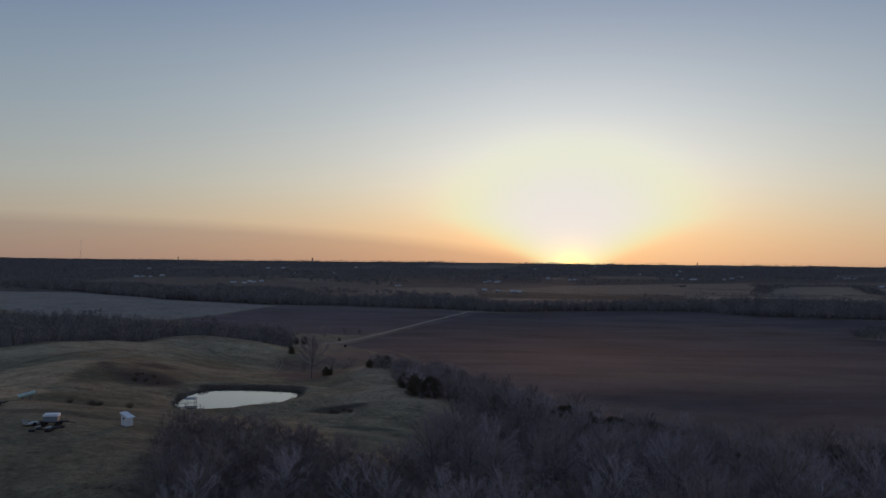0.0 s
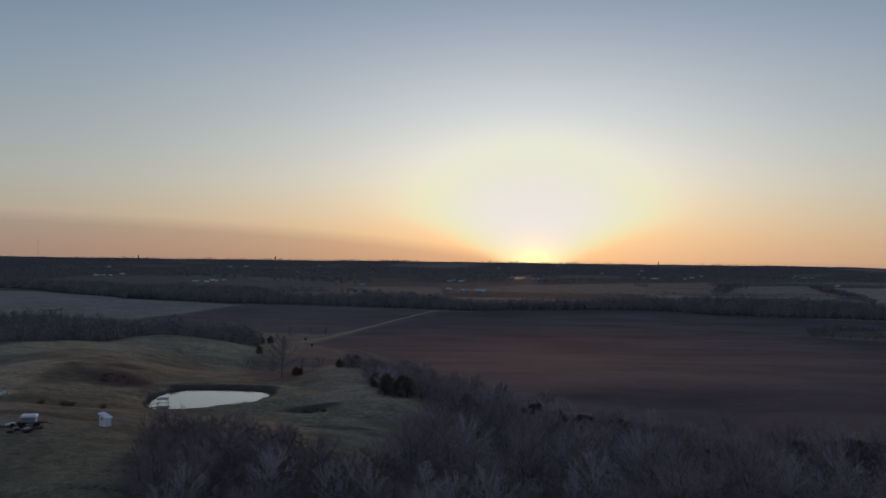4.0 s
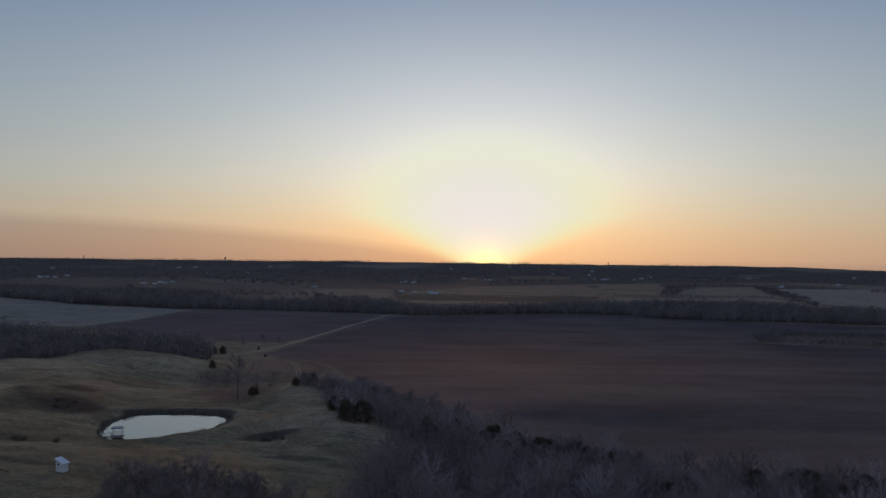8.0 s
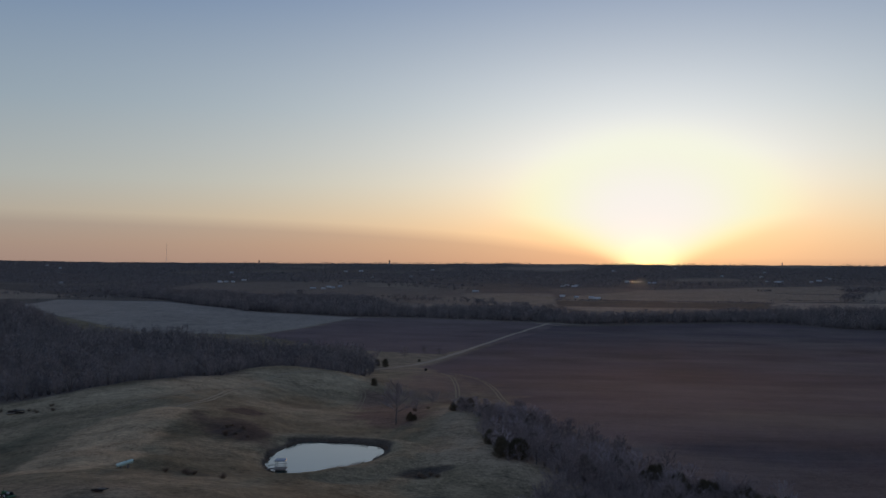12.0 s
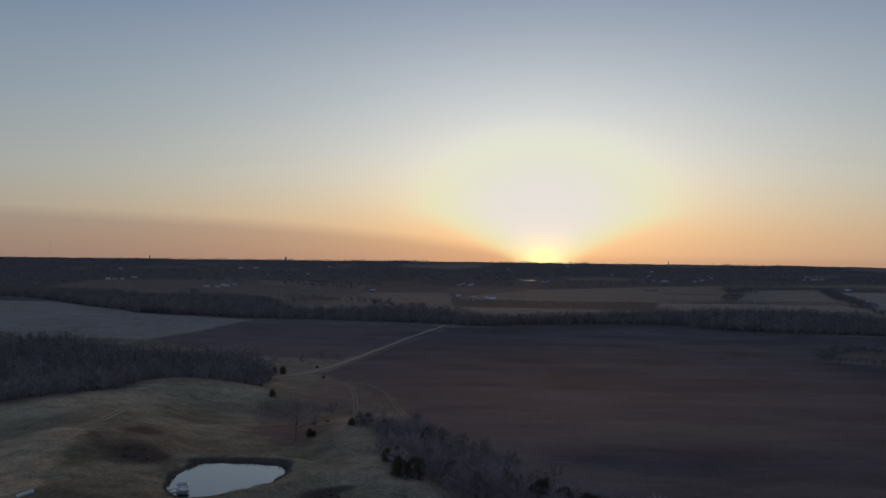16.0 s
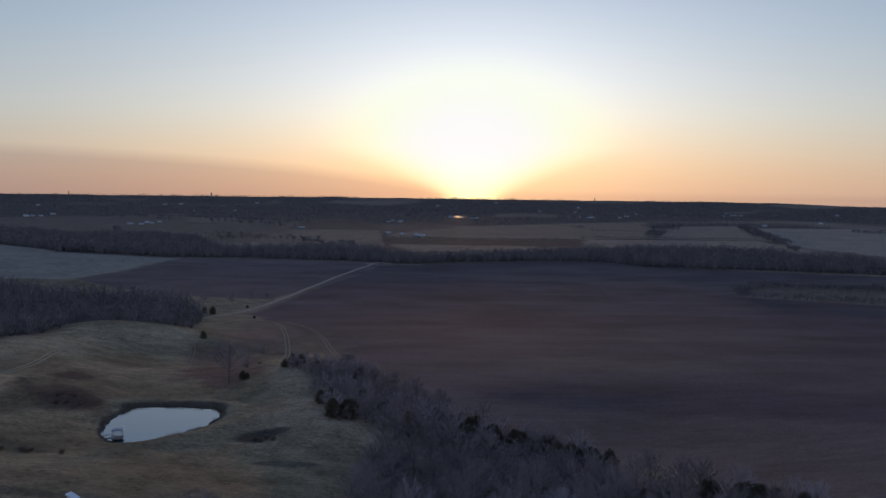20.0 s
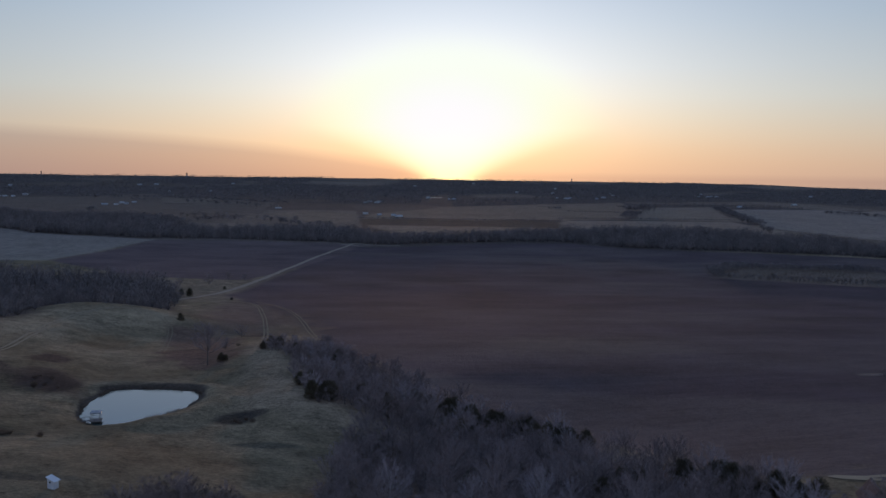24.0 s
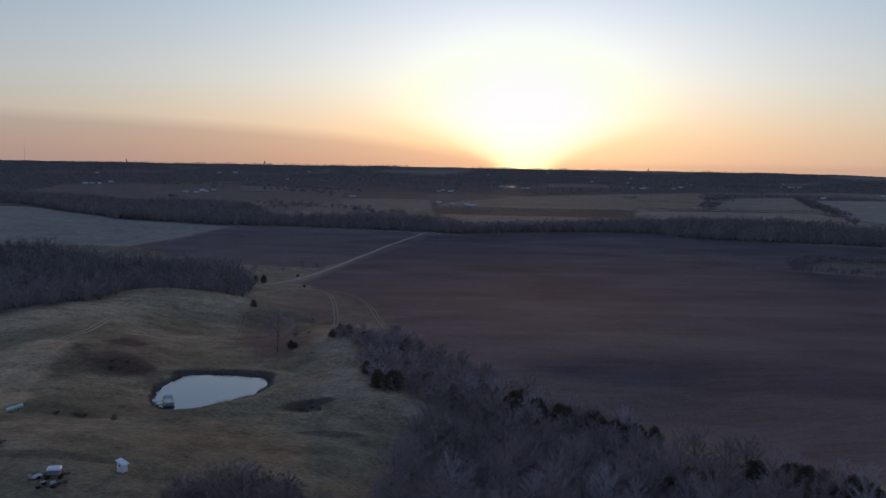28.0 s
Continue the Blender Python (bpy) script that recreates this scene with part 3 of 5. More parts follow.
def land_use(x, y):
    """Base colour of the ground, and in the last value how much it is tilled soil."""
    d = np.hypot(x, y)
    wob = (rough_noise(x, y, 14, 41) - 0.5)
    col = np.zeros((x.size, 4))
    grass = np.array([0.186, 0.141, 0.083])
    dry = np.array([0.266, 0.200, 0.120])
    k = smooth(0.35, 0.7, rough_noise(x, y, 26, 42))[:, None]
    col[:, :3] = grass * (1 - k) + dry * k

    def lay(mask, rgb, soil=0.0):
        nonlocal col
        mask = np.clip(mask, 0, 1)[:, None]
        col = col * (1 - mask) + np.array([*rgb, soil]) * mask

    tone, wood = mosaic(x, y)
    farm = smooth(1000, 1060, y)
    t = tone[:, None]
    far_rgb = np.array([0.094, 0.072, 0.060]) * (1 - t) + np.array([0.190, 0.147, 0.113]) * t
    far_rgb = far_rgb * (1 - 0.22 * smooth(-500, -1100, x))[:, None]
    m = farm[:, None]
    col[:, :3] = col[:, :3] * (1 - m) + far_rgb * m
    lay(smooth(0.50, 0.56, wood) * smooth(1250, 1500, d), (0.085, 0.068, 0.062))
    for poly, rgb in FAR_FIELDS:
        lay(smooth(6, -6, outline_distance(x, y, poly) + wob * 16), np.array(rgb) * 0.86)
    edge = lambda poly, soft, amp: smooth(soft, -soft, outline_distance(x, y, poly) + wob * amp)
    lay(smooth(205, 160, y + wob * 34) * 0.4, (0.172, 0.134, 0.082))
    # paler tan painted over the shaded grass by the bins, as haze would lift it
    lay(smooth(1.2, 0.5, np.hypot((x + 100) / 26, (y - 150) / 24) + wob * 0.8) * 0.8, (0.245, 0.180, 0.115))
    lay(edge(VALLEY_GRASS, 4, 20), (0.25, 0.185, 0.12))
    tilled = smooth(8, -6 - 36 * smooth(30, -50, x) * smooth(560, 440, y), outline_distance(x, y, BROWN_NEAR) + wob * (5 + 29 * smooth(640, 500, y)))
    lay(tilled, (0.094, 0.068, 0.072), 1.0)
    # paler and darker bands in the tilled land
    bands = smooth(0.5, 0.75, rough_noise(x * 0.3, y, 70, 44)) * tilled
    lay(bands * 0.45, (0.160, 0.122, 0.108), 0.9)
    lay(smooth(0.5, 0.72, rough_noise(x * 0.7, y, 130, 47)) * tilled * 0.3, (0.148, 0.112, 0.096), 0.9)
    lay(smooth(0.55, 0.72, rough_noise(x * 0.4 + 300, y, 46, 46)) * tilled * 0.45, (0.072, 0.050, 0.052), 0.95)
    head = smooth(8, -8, y - np.interp(x, [0, 36, 63, 120, 152, 260], [330, 306, 291, 267, 250, 215]) + wob * 12) * tilled
    lay(head * 0.7, (0.160, 0.118, 0.102), 0.8)
    ledge = smooth(11, 2, np.abs(y - np.interp(x, [30, 88, 140, 169, 300], [345, 316, 309, 290, 250]) + wob * 9)) * tilled * smooth(50, 90, x)
    lay(ledge * 0.35, (0.072, 0.048, 0.050), 0.9)
    lay(smooth(1.1, 0.3, np.hypot((x - 100) / 60, (y - 368) / 40) + wob * 0.6) * tilled * 0.45, (0.150, 0.115, 0.085), 0.9)
    lay(edge(BROWN_FAR, 3, 6), (0.142, 0.098, 0.094), 1.0)
    lay(edge(BROWN_FAR, 3, 6) * smooth(960, 1030, y + 0.15 * x) * 0.5, (0.150, 0.112, 0.104), 1.0)
    lay(edge(STUBBLE, 4, 6), (0.275, 0.228, 0.185), 0.3)
    lay(edge(WOODS_WEST, 8, 16), (0.105, 0.080, 0.068))
    lay(edge(CLEARING, 8, 16), (0.42, 0.32, 0.205))
    lay(edge(BELT, 8, 14), (0.105, 0.080, 0.068))
    lay(edge(SLOPE_WOOD, 4, 8), (0.12, 0.088, 0.070))
    lay(edge(FRONT_WOOD, 5, 10), (0.12, 0.090, 0.072))
    lay(edge(CLUMP_EAST, 6, 14), (0.20, 0.15, 0.115))
    lay(smooth(1.2, 0.5, np.hypot((x + 45) / 55, (y - 510) / 105) + wob * 0.5) * (1 - tilled) * 0.95, (0.158, 0.108, 0.086), 0.3)
    # dry pale grass along the crests
    crest = line_distance(x, y, [(-232.5, 279.0), (-192.3, 293.8), (-171.2, 311), (-150.8, 328), (-139.9, 365), (-133.1, 418), (-106.1, 437)])
    lay(smooth(24, 3, crest + wob * 18) * 0.7, (0.39, 0.298, 0.185))
    spur = line_distance(x, y, [(-39.6, 348), (-34.3, 315), (-29.6, 283.5), (-23.4, 237.8), (-7.3, 223.4), (2.3, 225.9)])
    lay(smooth(15, 3, spur + wob * 12) * 0.7, (0.34, 0.252, 0.165))
    lay(edge(SCAR, 3, 10) * 0.8, (0.085, 0.058, 0.044))
    # olive slopes on both sides of the bare earth
    for px, py, rx, ry in [(-156.8, 245.6, 9, 24), (-159.0, 228.3, 12, 12), (-107.6, 246.4, 7, 24), (-90.1, 201.9, 14, 8)]:
        lay(smooth(1.2, 0.4, np.hypot((x - px) / rx, (y - py) / ry) + wob * 0.9) * 0.75, (0.100, 0.086, 0.052))
    # bare earth, scraped and streaked
    e = edge(DIRT, 2.5, 12) * (0.65 + 0.35 * smooth(0.3, 0.6, rough_noise(x * 1.5 + y * 0.6, y * 0.5, 7, 45)))
    lay(e, (0.43, 0.295, 0.172))
    lay(edge(YARD, 3, 8), (0.315, 0.292, 0.268), 0.2)
    berm = line_distance(x, y, rounded([(-158.3, 170.0), (-138.8, 156.3), (-127.9, 143.8), (-125.3, 137.2)], 4, False)) + wob * 2
    lay(smooth(3.6, 2.0, berm) * 0.9, (0.075, 0.062, 0.055))
    lay(edge(HOLLOW, 5, 14) * 0.85, (0.165, 0.104, 0.076))
    # darker spots, some of them brushy, and one paler spot
    for px, py, rx, ry, rgb, amount in [(-109.6, 303, 8, 13, (0.075, 0.050, 0.038), 0.95), (-97.8, 261.3, 12, 12, (0.065, 0.045, 0.036), 0.95), (-83.8, 198.2, 9, 5, (0.06, 0.055, 0.040), 0.75), (-35.6, 226.4, 7, 6, (0.055, 0.044, 0.036), 0.85), (-30.9, 229.2, 5, 4, (0.062, 0.05, 0.042), 0.8),
                                        (-64.9, 352, 17, 50, (0.150, 0.092, 0.070), 0.9), (-50.3, 419, 7, 5, (0.12, 0.08, 0.062), 0.7), (188.7, 293.5, 6, 2, (0.26, 0.21, 0.17), 0.7), (-26.0, 201.9, 12, 3, (0.07, 0.066, 0.05), 0.7), (-101.3, 150.0, 4.5, 2.5, (0.06, 0.052, 0.045), 0.8), (-73.1, 150.5, 16, 2.5, (0.07, 0.065, 0.05), 0.6), (-91.5, 148.5, 8, 3.5, (0.085, 0.08, 0.052), 0.55)]:
        q = np.hypot((x - px) / rx, (y - py) / ry) + wob * 1.3
        lay(smooth(1.1, 0.6, q) * amount, rgb)
    w = outline_distance(x, y, POND)
    far_bank = smooth(254, 262, y)
    lay(smooth(1.6 + 3.4 * far_bank, 0.8 + 2.0 * far_bank, w + wob * 4) * 0.9, (0.070, 0.052, 0.042))
    return col


def build_ground():
    view = np.radians(np.arange(-44, 40.001, 0.15))
    rest_ = np.radians(np.arange(44, 316.001, 4.0))
    bearings = np.concatenate([view, rest_[1:-1] if rest_[0] <= view[-1] else rest_[:-1]])
    ranges = np.concatenate([[1.0, 10, 25, 40], np.geomspace(52, 700, 540), np.geomspace(704, 1300, 130), np.geomspace(1310, 4850, 130)])
    b, r = np.meshgrid(bearings, ranges)
    x, y = (r * np.sin(b)).ravel(), (r * np.cos(b)).ravel()
    z = land(x, y)
    nb, nr = len(bearings), len(ranges)
    i = np.arange((nr - 1) * nb).reshape(nr - 1, nb)
    j = np.roll(i, -1, 1)
    quads = np.stack([i, i + nb, j + nb, j], -1).reshape(-1, 4)
    quads = quads[:, ::-1]
    me = bpy.data.meshes.new("ground")
    me.vertices.add(x.size), me.loops.add(quads.size), me.polygons.add(len(quads))
    me.vertices.foreach_set("co", np.stack([x, y, z], 1).astype(np.float32).ravel())
    me.loops.foreach_set("vertex_index", quads.astype(np.int32).ravel())
    me.polygons.foreach_set("loop_start", np.arange(0, quads.size, 4, dtype=np.int32))
    me.polygons.foreach_set("loop_total", np.full(len(quads), 4, np.int32))
    me.polygons.foreach_set("use_smooth", np.ones(len(quads), bool))
    a = me.color_attributes.new("cover", "FLOAT_COLOR", "POINT")
    a.data.foreach_set("color", land_use(x, y).astype(np.float32).ravel())
    me.materials.append(LAND)
    me.update()
    me.validate()
    tagged(new("ground", me), "rolling winter farmland of dry grass, tilled brown soil and pale stubble", "ground", kind="structure")


build_ground()


def worn_strip(line, offset, half):
    """A ribbon of bare earth that follows the ground along a line, ragged at its sides."""
    pts = []
    for (x0, y0), (x1, y1) in zip(line, line[1:]):
        n = max(1, int(math.hypot(x1 - x0, y1 - y0) / 2.5))
        pts += [(x0 + (x1 - x0) * k / n, y0 + (y1 - y0) * k / n) for k in range(n)]
    a = np.array(pts + [line[-1]])
    d = np.gradient(a, axis=0)
    nrm = np.stack([-d[:, 1], d[:, 0]], 1) / (np.hypot(d[:, 0], d[:, 1])[:, None] + 1e-9)
    rag = (value_noise(a[:, 0], a[:, 1], 6.0, 51) - 0.5) * half * 0.7
    m = Mesh()
    lo, hi = a + nrm * (offset - half + rag)[:, None], a + nrm * (offset + half + rag)[:, None]
    z0, z1 = land(lo[:, 0], lo[:, 1]) + 0.14, land(hi[:, 0], hi[:, 1]) + 0.14
    m.v = [(x, y, z) for (x, y), z in zip(lo, z0)] + [(x, y, z) for (x, y), z in zip(hi, z1)]
    n = len(a)
    m.f = [(k, k + 1, n + k + 1, n + k) for k in range(n - 1)]
    return m


def farm_track(name, line, ruts, half, mat, label):
    """A track worn into the ground: one band, or two wheel ruts."""
    ob = thing(name, Matrix(), label, "track", kind="structure")
    for off in ((-0.9, 0.9) if ruts else (0.0,)):
        part("rut" if ruts else "roadway", worn_strip(line, np.float64(off), half), mat, ob)


farm_track("farm_lane", LANE, False, 2.3, LANEDIRT, "pale dirt lane running between the tilled fields")
farm_track("field_track", SPUR_LANE, False, 2.0, LANEDIRT, "short dirt spur off the farm lane")
farm_track("hill_track", HILL_TRACK, True, 0.42, HILLRUT, "two worn wheel ruts crossing the grassy hill")
farm_track("hill_track", FLANK_TRACK, True, 0.2, LANEGRASS, "faint wheel ruts down the flank of the hill")
farm_track("hill_track", SIDE_TRACK, True, 0.35, HILLRUT, "faint wheel ruts up the grassy slope")
farm_track("field_track", RING_TRACKS[0], True, 0.4, LANEGRASS, "curving wheel ruts at the field corner")
farm_track("field_track", RING_TRACKS[1], True, 0.32, LANEGRASS, "faint curving wheel ruts along the tilled soil")
farm_track("field_track", RING_TRACKS[2], False, 1.1, HILLRUT, "pale dirt track beside the tilled field and barn")

# pond
m = Mesh()
c = Vector((-66, 244))
m.face(*[(c.x + (px - c.x) * 1.12, c.y + (py - c.y) * 1.12, WATER_Z) for px, py in POND])
tagged(part("pond_water", m, WATER), "still farm pond mirroring the pale evening sky", "pond", kind="structure")
m = Mesh()
m.face(*[(267 + 21 * math.cos(a), 2934 + 30 * math.sin(a), 0) for a in (2 * math.pi * k / 20 for k in range(20))])
ob = tagged(part("pond_water", m, RUFFLED), "small far-off pond gleaming among dark fields", "pond", kind="structure")
ob.location.z = height(267, 2934) + 0.7


# ---------------------------------------------------------------- trees
def grow(rng, h, limbs=8, branches=5, twigs=5, spread=0.5, low=0.25, lead=0.6, lift=0.45):
    """Stems of a bare tree: (from, to, radius at each end, rank)."""
    segs = []
    p = Vector((0, 0, 0))
    d = Vector((0, 0, 1))
    steps = 6
    pts = [p.copy()]
    for k in range(steps):
        d = (d + Vector((rng.uniform(-1, 1), rng.uniform(-1, 1), 0)) * 0.07).normalized()
        p = p + d * h * lead / steps
        pts.append(p.copy())
    r = h * 0.017
    rad = [r * (1 - 0.78 * k / steps) for k in range(steps + 1)]
    for k in range(steps):
        segs.append((pts[k], pts[k + 1], rad[k], rad[k + 1], 0))
    for i in range(limbs):
        f = low + (1 - low) * (i + rng.random()) / limbs
        k = min(int(f * steps), steps - 1)
        a = pts[k].lerp(pts[k + 1], f * steps - k)
        ang = i * 2.4 + rng.uniform(-0.5, 0.5)
        up = lift * 0.8 + 1.5 * f * f * f + rng.uniform(-0.25, 0.25)
        ld = Vector((math.cos(ang), math.sin(ang), up)).normalized()
        ln = h * spread * (0.35 + 0.75 * math.sin(math.pi * (0.22 + 0.66 * f))) * rng.uniform(0.8, 1.15)
        q = a
        lr = rad[k] * 0.5
        for s in range(3):
            ld = (ld + Vector((rng.uniform(-0.25, 0.25), rng.uniform(-0.25, 0.25), 0.13))).normalized()
            q2 = q + ld * ln / 3
            segs.append((q, q2, lr * (1 - s * 0.28), lr * (0.72 - s * 0.24), 1))
            for b in range(branches if s else max(1, branches // 2)):
                e = q.lerp(q2, rng.random())
                bd = (ld + Vector((rng.uniform(-1, 1), rng.uniform(-1, 1), rng.uniform(-0.2, 0.9))) * 0.75).normalized()
                bl = ln * rng.uniform(0.25, 0.42)
                g = e + bd * bl
                segs.append((e, g, lr * 0.34, lr * 0.12, 2))
                for w in range(twigs):
                    e2 = e.lerp(g, rng.uniform(0.2, 1))
                    td = (bd + Vector((rng.uniform(-1, 1), rng.uniform(-1, 1), rng.uniform(-0.4, 0.9))) * 0.8).normalized()
                    segs.append((e2, e2 + td * bl * rng.uniform(0.35, 0.7), 0.03, 0.008, 3))
            q = q2
    return segs


def sliver(v, f, a, b, w, rng):
    """A thin twig: one long triangle."""
    d = b - a
    s = d.cross(Vector((rng.uniform(-1, 1), rng.uniform(-1, 1), rng.uniform(-1, 1))))
    s = s.normalized() * w if s.length > 1e-6 else Vector((w, 0, 0))
    i = len(v)
    v += [a - s, a + s, b]
    f.append((i, i + 1, i + 2))


def bare_tree_meshes(seed, h, fine=1.0, bark=BARK, twig=TWIG, **kw):
    rng = random.Random(seed)
    trunk = Mesh()
    v, f = [], []
    for a, b, r0, r1, rank in grow(rng, h, **kw):
        if rank == 0:
            trunk.tube(a, b, r0, r1, 7, False)
        elif rank == 1:
            trunk.tube(a, b, max(r0, 0.02), max(r1, 0.015), 4, False)
        else:
            sliver(v, f, a, b, (0.024 if rank == 2 else 0.0155) * fine, rng)
    me = bpy.data.meshes.new("trunk")
    me.from_pydata(trunk.v, [], trunk.f)
    me.materials.append(bark)
    me.update()
    return me, fast_mesh("crown", v, f, twig)


def cedar_meshes(seed, h):
    rng = random.Random(seed)
    trunk = Mesh().tube((0, 0, 0), (0, 0, h * 0.8), h * 0.02, h * 0.008, 6, False)
    v, f = [], []
    lumps = []
    for i in range(22):
        t = i / 21
        a = i * 2.4 + rng.uniform(-0.4, 0.4)
        r = h * 0.34 * math.sin(math.pi * (0.25 + 0.68 * t)) * rng.uniform(0.45, 1.05)
        lumps.append((Vector((r * math.cos(a), r * math.sin(a), h * (0.10 + 0.72 * t))), h * rng.uniform(0.18, 0.27) * (1.1 - 0.45 * t)))
    for i in range(4400):
        c, r = lumps[i % 22]
        d = Vector((rng.gauss(0, 1), rng.gauss(0, 1), rng.gauss(0, 1))).normalized()
        p = c + d * r * rng.uniform(0.4, 1.08)
        g = (d + Vector((0, 0, 0.5)) + Vector((rng.uniform(-1, 1), rng.uniform(-1, 1), rng.uniform(-1, 1))) * 0.8).normalized()
        sliver(v, f, p - g * h * 0.02, p + g * h * rng.uniform(0.03, 0.06), h * 0.012, rng)
    me = bpy.data.meshes.new("trunk")
    me.from_pydata(trunk.v, [], trunk.f)
    me.materials.append(BARK)
    me.update()
    return me, fast_mesh("crown", v, f, CEDAR)


def shrub_mesh(seed, h, mat=None):
    """Many thin stems from one foot."""
    rng = random.Random(seed)
    v, f = [], []
    for i in range(70):
        a = rng.uniform(0, 6.28)
        lean = rng.uniform(0.1, 0.8)
        d = Vector((math.cos(a) * lean, math.sin(a) * lean, 1)).normalized()
        p = Vector((math.cos(a), math.sin(a), 0)) * rng.uniform(0, h * 0.25)
        q = p + d * h * rng.uniform(0.55, 1.0)
        sliver(v, f, p, q, 0.03, rng)
        for k in range(6):
            e = p.lerp(q, rng.uniform(0.3, 1))
            td = (d + Vector((rng.uniform(-1, 1), rng.uniform(-1, 1), rng.uniform(-0.3, 0.8)))).normalized()
            sliver(v, f, e, e + td * h * rng.uniform(0.15, 0.35), 0.03, rng)
    return fast_mesh("stems", v, f, mat or SCRUB)


BARE = [bare_tree_meshes(10 + k, 10.0, limbs=15, branches=7, twigs=13, spread=(0.44, 0.52, 0.4, 0.56, 0.48)[k], low=0.14) for k in range(5)]
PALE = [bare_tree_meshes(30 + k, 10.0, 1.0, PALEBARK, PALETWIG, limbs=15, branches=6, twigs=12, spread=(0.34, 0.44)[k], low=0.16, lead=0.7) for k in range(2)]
CEDARS = [cedar_meshes(40 + k, 6.0) for k in range(3)]
SHRUBS = [shrub_mesh(60 + k, 2.6) for k in range(3)]
GREAT = bare_tree_meshes(5, 15.0, 1.5, limbs=18, branches=7, twigs=15, spread=0.36, low=0.36, lead=0.78, lift=0.1)
rng = random.Random(7)


def scatter(poly, spacing, seed, jitter=0.45):
    """Points over an outline, unevenly spaced."""
    r = random.Random(seed)
    xs, ys = [p[0] for p in poly], [p[1] for p in poly]
    gx, gy = np.meshgrid(np.arange(min(xs), max(xs), spacing), np.arange(min(ys), max(ys), spacing))
    g = np.random.RandomState(seed)
    x = gx.ravel() + g.uniform(-jitter, jitter, gx.size) * spacing
    y = gy.ravel() + g.uniform(-jitter, jitter, gx.size) * spacing
    k = outline_distance(x, y, poly) < 0
    return x[k], y[k]


TREE_LABEL = "leafless grey-brown tree with a fine twiggy crown"
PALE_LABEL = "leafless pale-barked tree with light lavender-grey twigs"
CEDAR_LABEL = "dark evergreen cedar, dense and rounded, among bare trees"


def plant(kind, x, y, h, k, rz, label, group):
    trunk, crown = kind[k % len(kind)]
    base = 6.0 if kind is CEDARS else 10.0
    s = h / base
    ob = thing("cedar_tree" if kind is CEDARS else "bare_tree", rest(x, y, rz, 0.15) @ Matrix.Diagonal((s, s, s, 1)), label, "tree", group)
    part("trunk", trunk, None, ob)
    part("crown", crown, None, ob)
    return ob


# wood on the near slope: bare trees, with cedars along its middle
CEDAR_SPOTS = [(-35.4, 334.4), (-29.4, 331.3), (-16.9, 263.3), (-13.4, 240.6), (-9.1, 281.2), (-15.7, 324.9), (7.8, 243.9), (15.3, 263.7), (20.1, 263.5), (4.7, 193.0), (33.0, 247.1), (37.3, 242.4), (39.8, 232.4), (46.3, 236.2), (50.2, 230.8), (52.8, 223.6), (56.2, 218.5), (-4.6, 273.2), (0.8, 266.2), (25.2, 256.2), (29.2, 253.1), (48.3, 164.1), (54.7, 171.5), (72.0, 177.6), (75.4, 173.6), (77.9, 168.4), (78.1, 159.4), (83.3, 158.1), (84.5, 150.9), (59.7, 173.8), (46.4, 172.1), (5.7, 246.4), (15.8, 259.8), (24.5, 257.7), (31.6, 251.2), (39.5, 246.6), (46.0, 235.7), (49.7, 222.8), (18.3, 235.3), (27.4, 229.8)]
for x, y in CEDAR_SPOTS:
    for k in range(rng.choice((2, 3, 4))):
        plant(CEDARS, x + rng.uniform(-1.6, 2.0) * (k + 0.6), y + rng.uniform(-2.2, 2.2) * (k + 0.6), rng.uniform(2.6, 4.6) + 2.0 * smooth(290, 210, y), rng.randrange(3), rng.uniform(0, 360), CEDAR_LABEL, "trees on the wooded slope")
gx, gy = scatter(SLOPE_WOOD, 9.0, 3)
for x, y in zip(gx, gy):
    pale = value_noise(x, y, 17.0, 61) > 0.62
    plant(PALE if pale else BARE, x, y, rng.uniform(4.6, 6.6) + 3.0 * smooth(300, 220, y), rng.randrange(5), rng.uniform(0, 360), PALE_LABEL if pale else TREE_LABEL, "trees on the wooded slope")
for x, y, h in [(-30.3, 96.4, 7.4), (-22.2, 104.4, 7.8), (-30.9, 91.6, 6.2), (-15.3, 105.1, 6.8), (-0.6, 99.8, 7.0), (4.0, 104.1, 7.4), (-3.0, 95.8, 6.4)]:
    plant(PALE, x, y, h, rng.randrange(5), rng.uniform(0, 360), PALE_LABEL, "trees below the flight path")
gx, gy = scatter(FRONT_WOOD, 8.0, 4)
for x, y in zip(gx, gy):
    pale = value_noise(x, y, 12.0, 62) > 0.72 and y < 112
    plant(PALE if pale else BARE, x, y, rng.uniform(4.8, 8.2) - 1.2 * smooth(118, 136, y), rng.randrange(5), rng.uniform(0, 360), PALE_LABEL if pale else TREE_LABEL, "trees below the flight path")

for x, y in [(-252.2, 304), (-249.1, 301), (-239.3, 298.4), (-233.8, 295.5), (-226.3, 292.4), (-221.8, 291.4)]:
    plant(CEDARS, x, y, rng.uniform(3.0, 5.0), rng.randrange(3), rng.uniform(0, 360), "dark evergreen cedar at the edge of bare woods", "cedars at the wood edge")

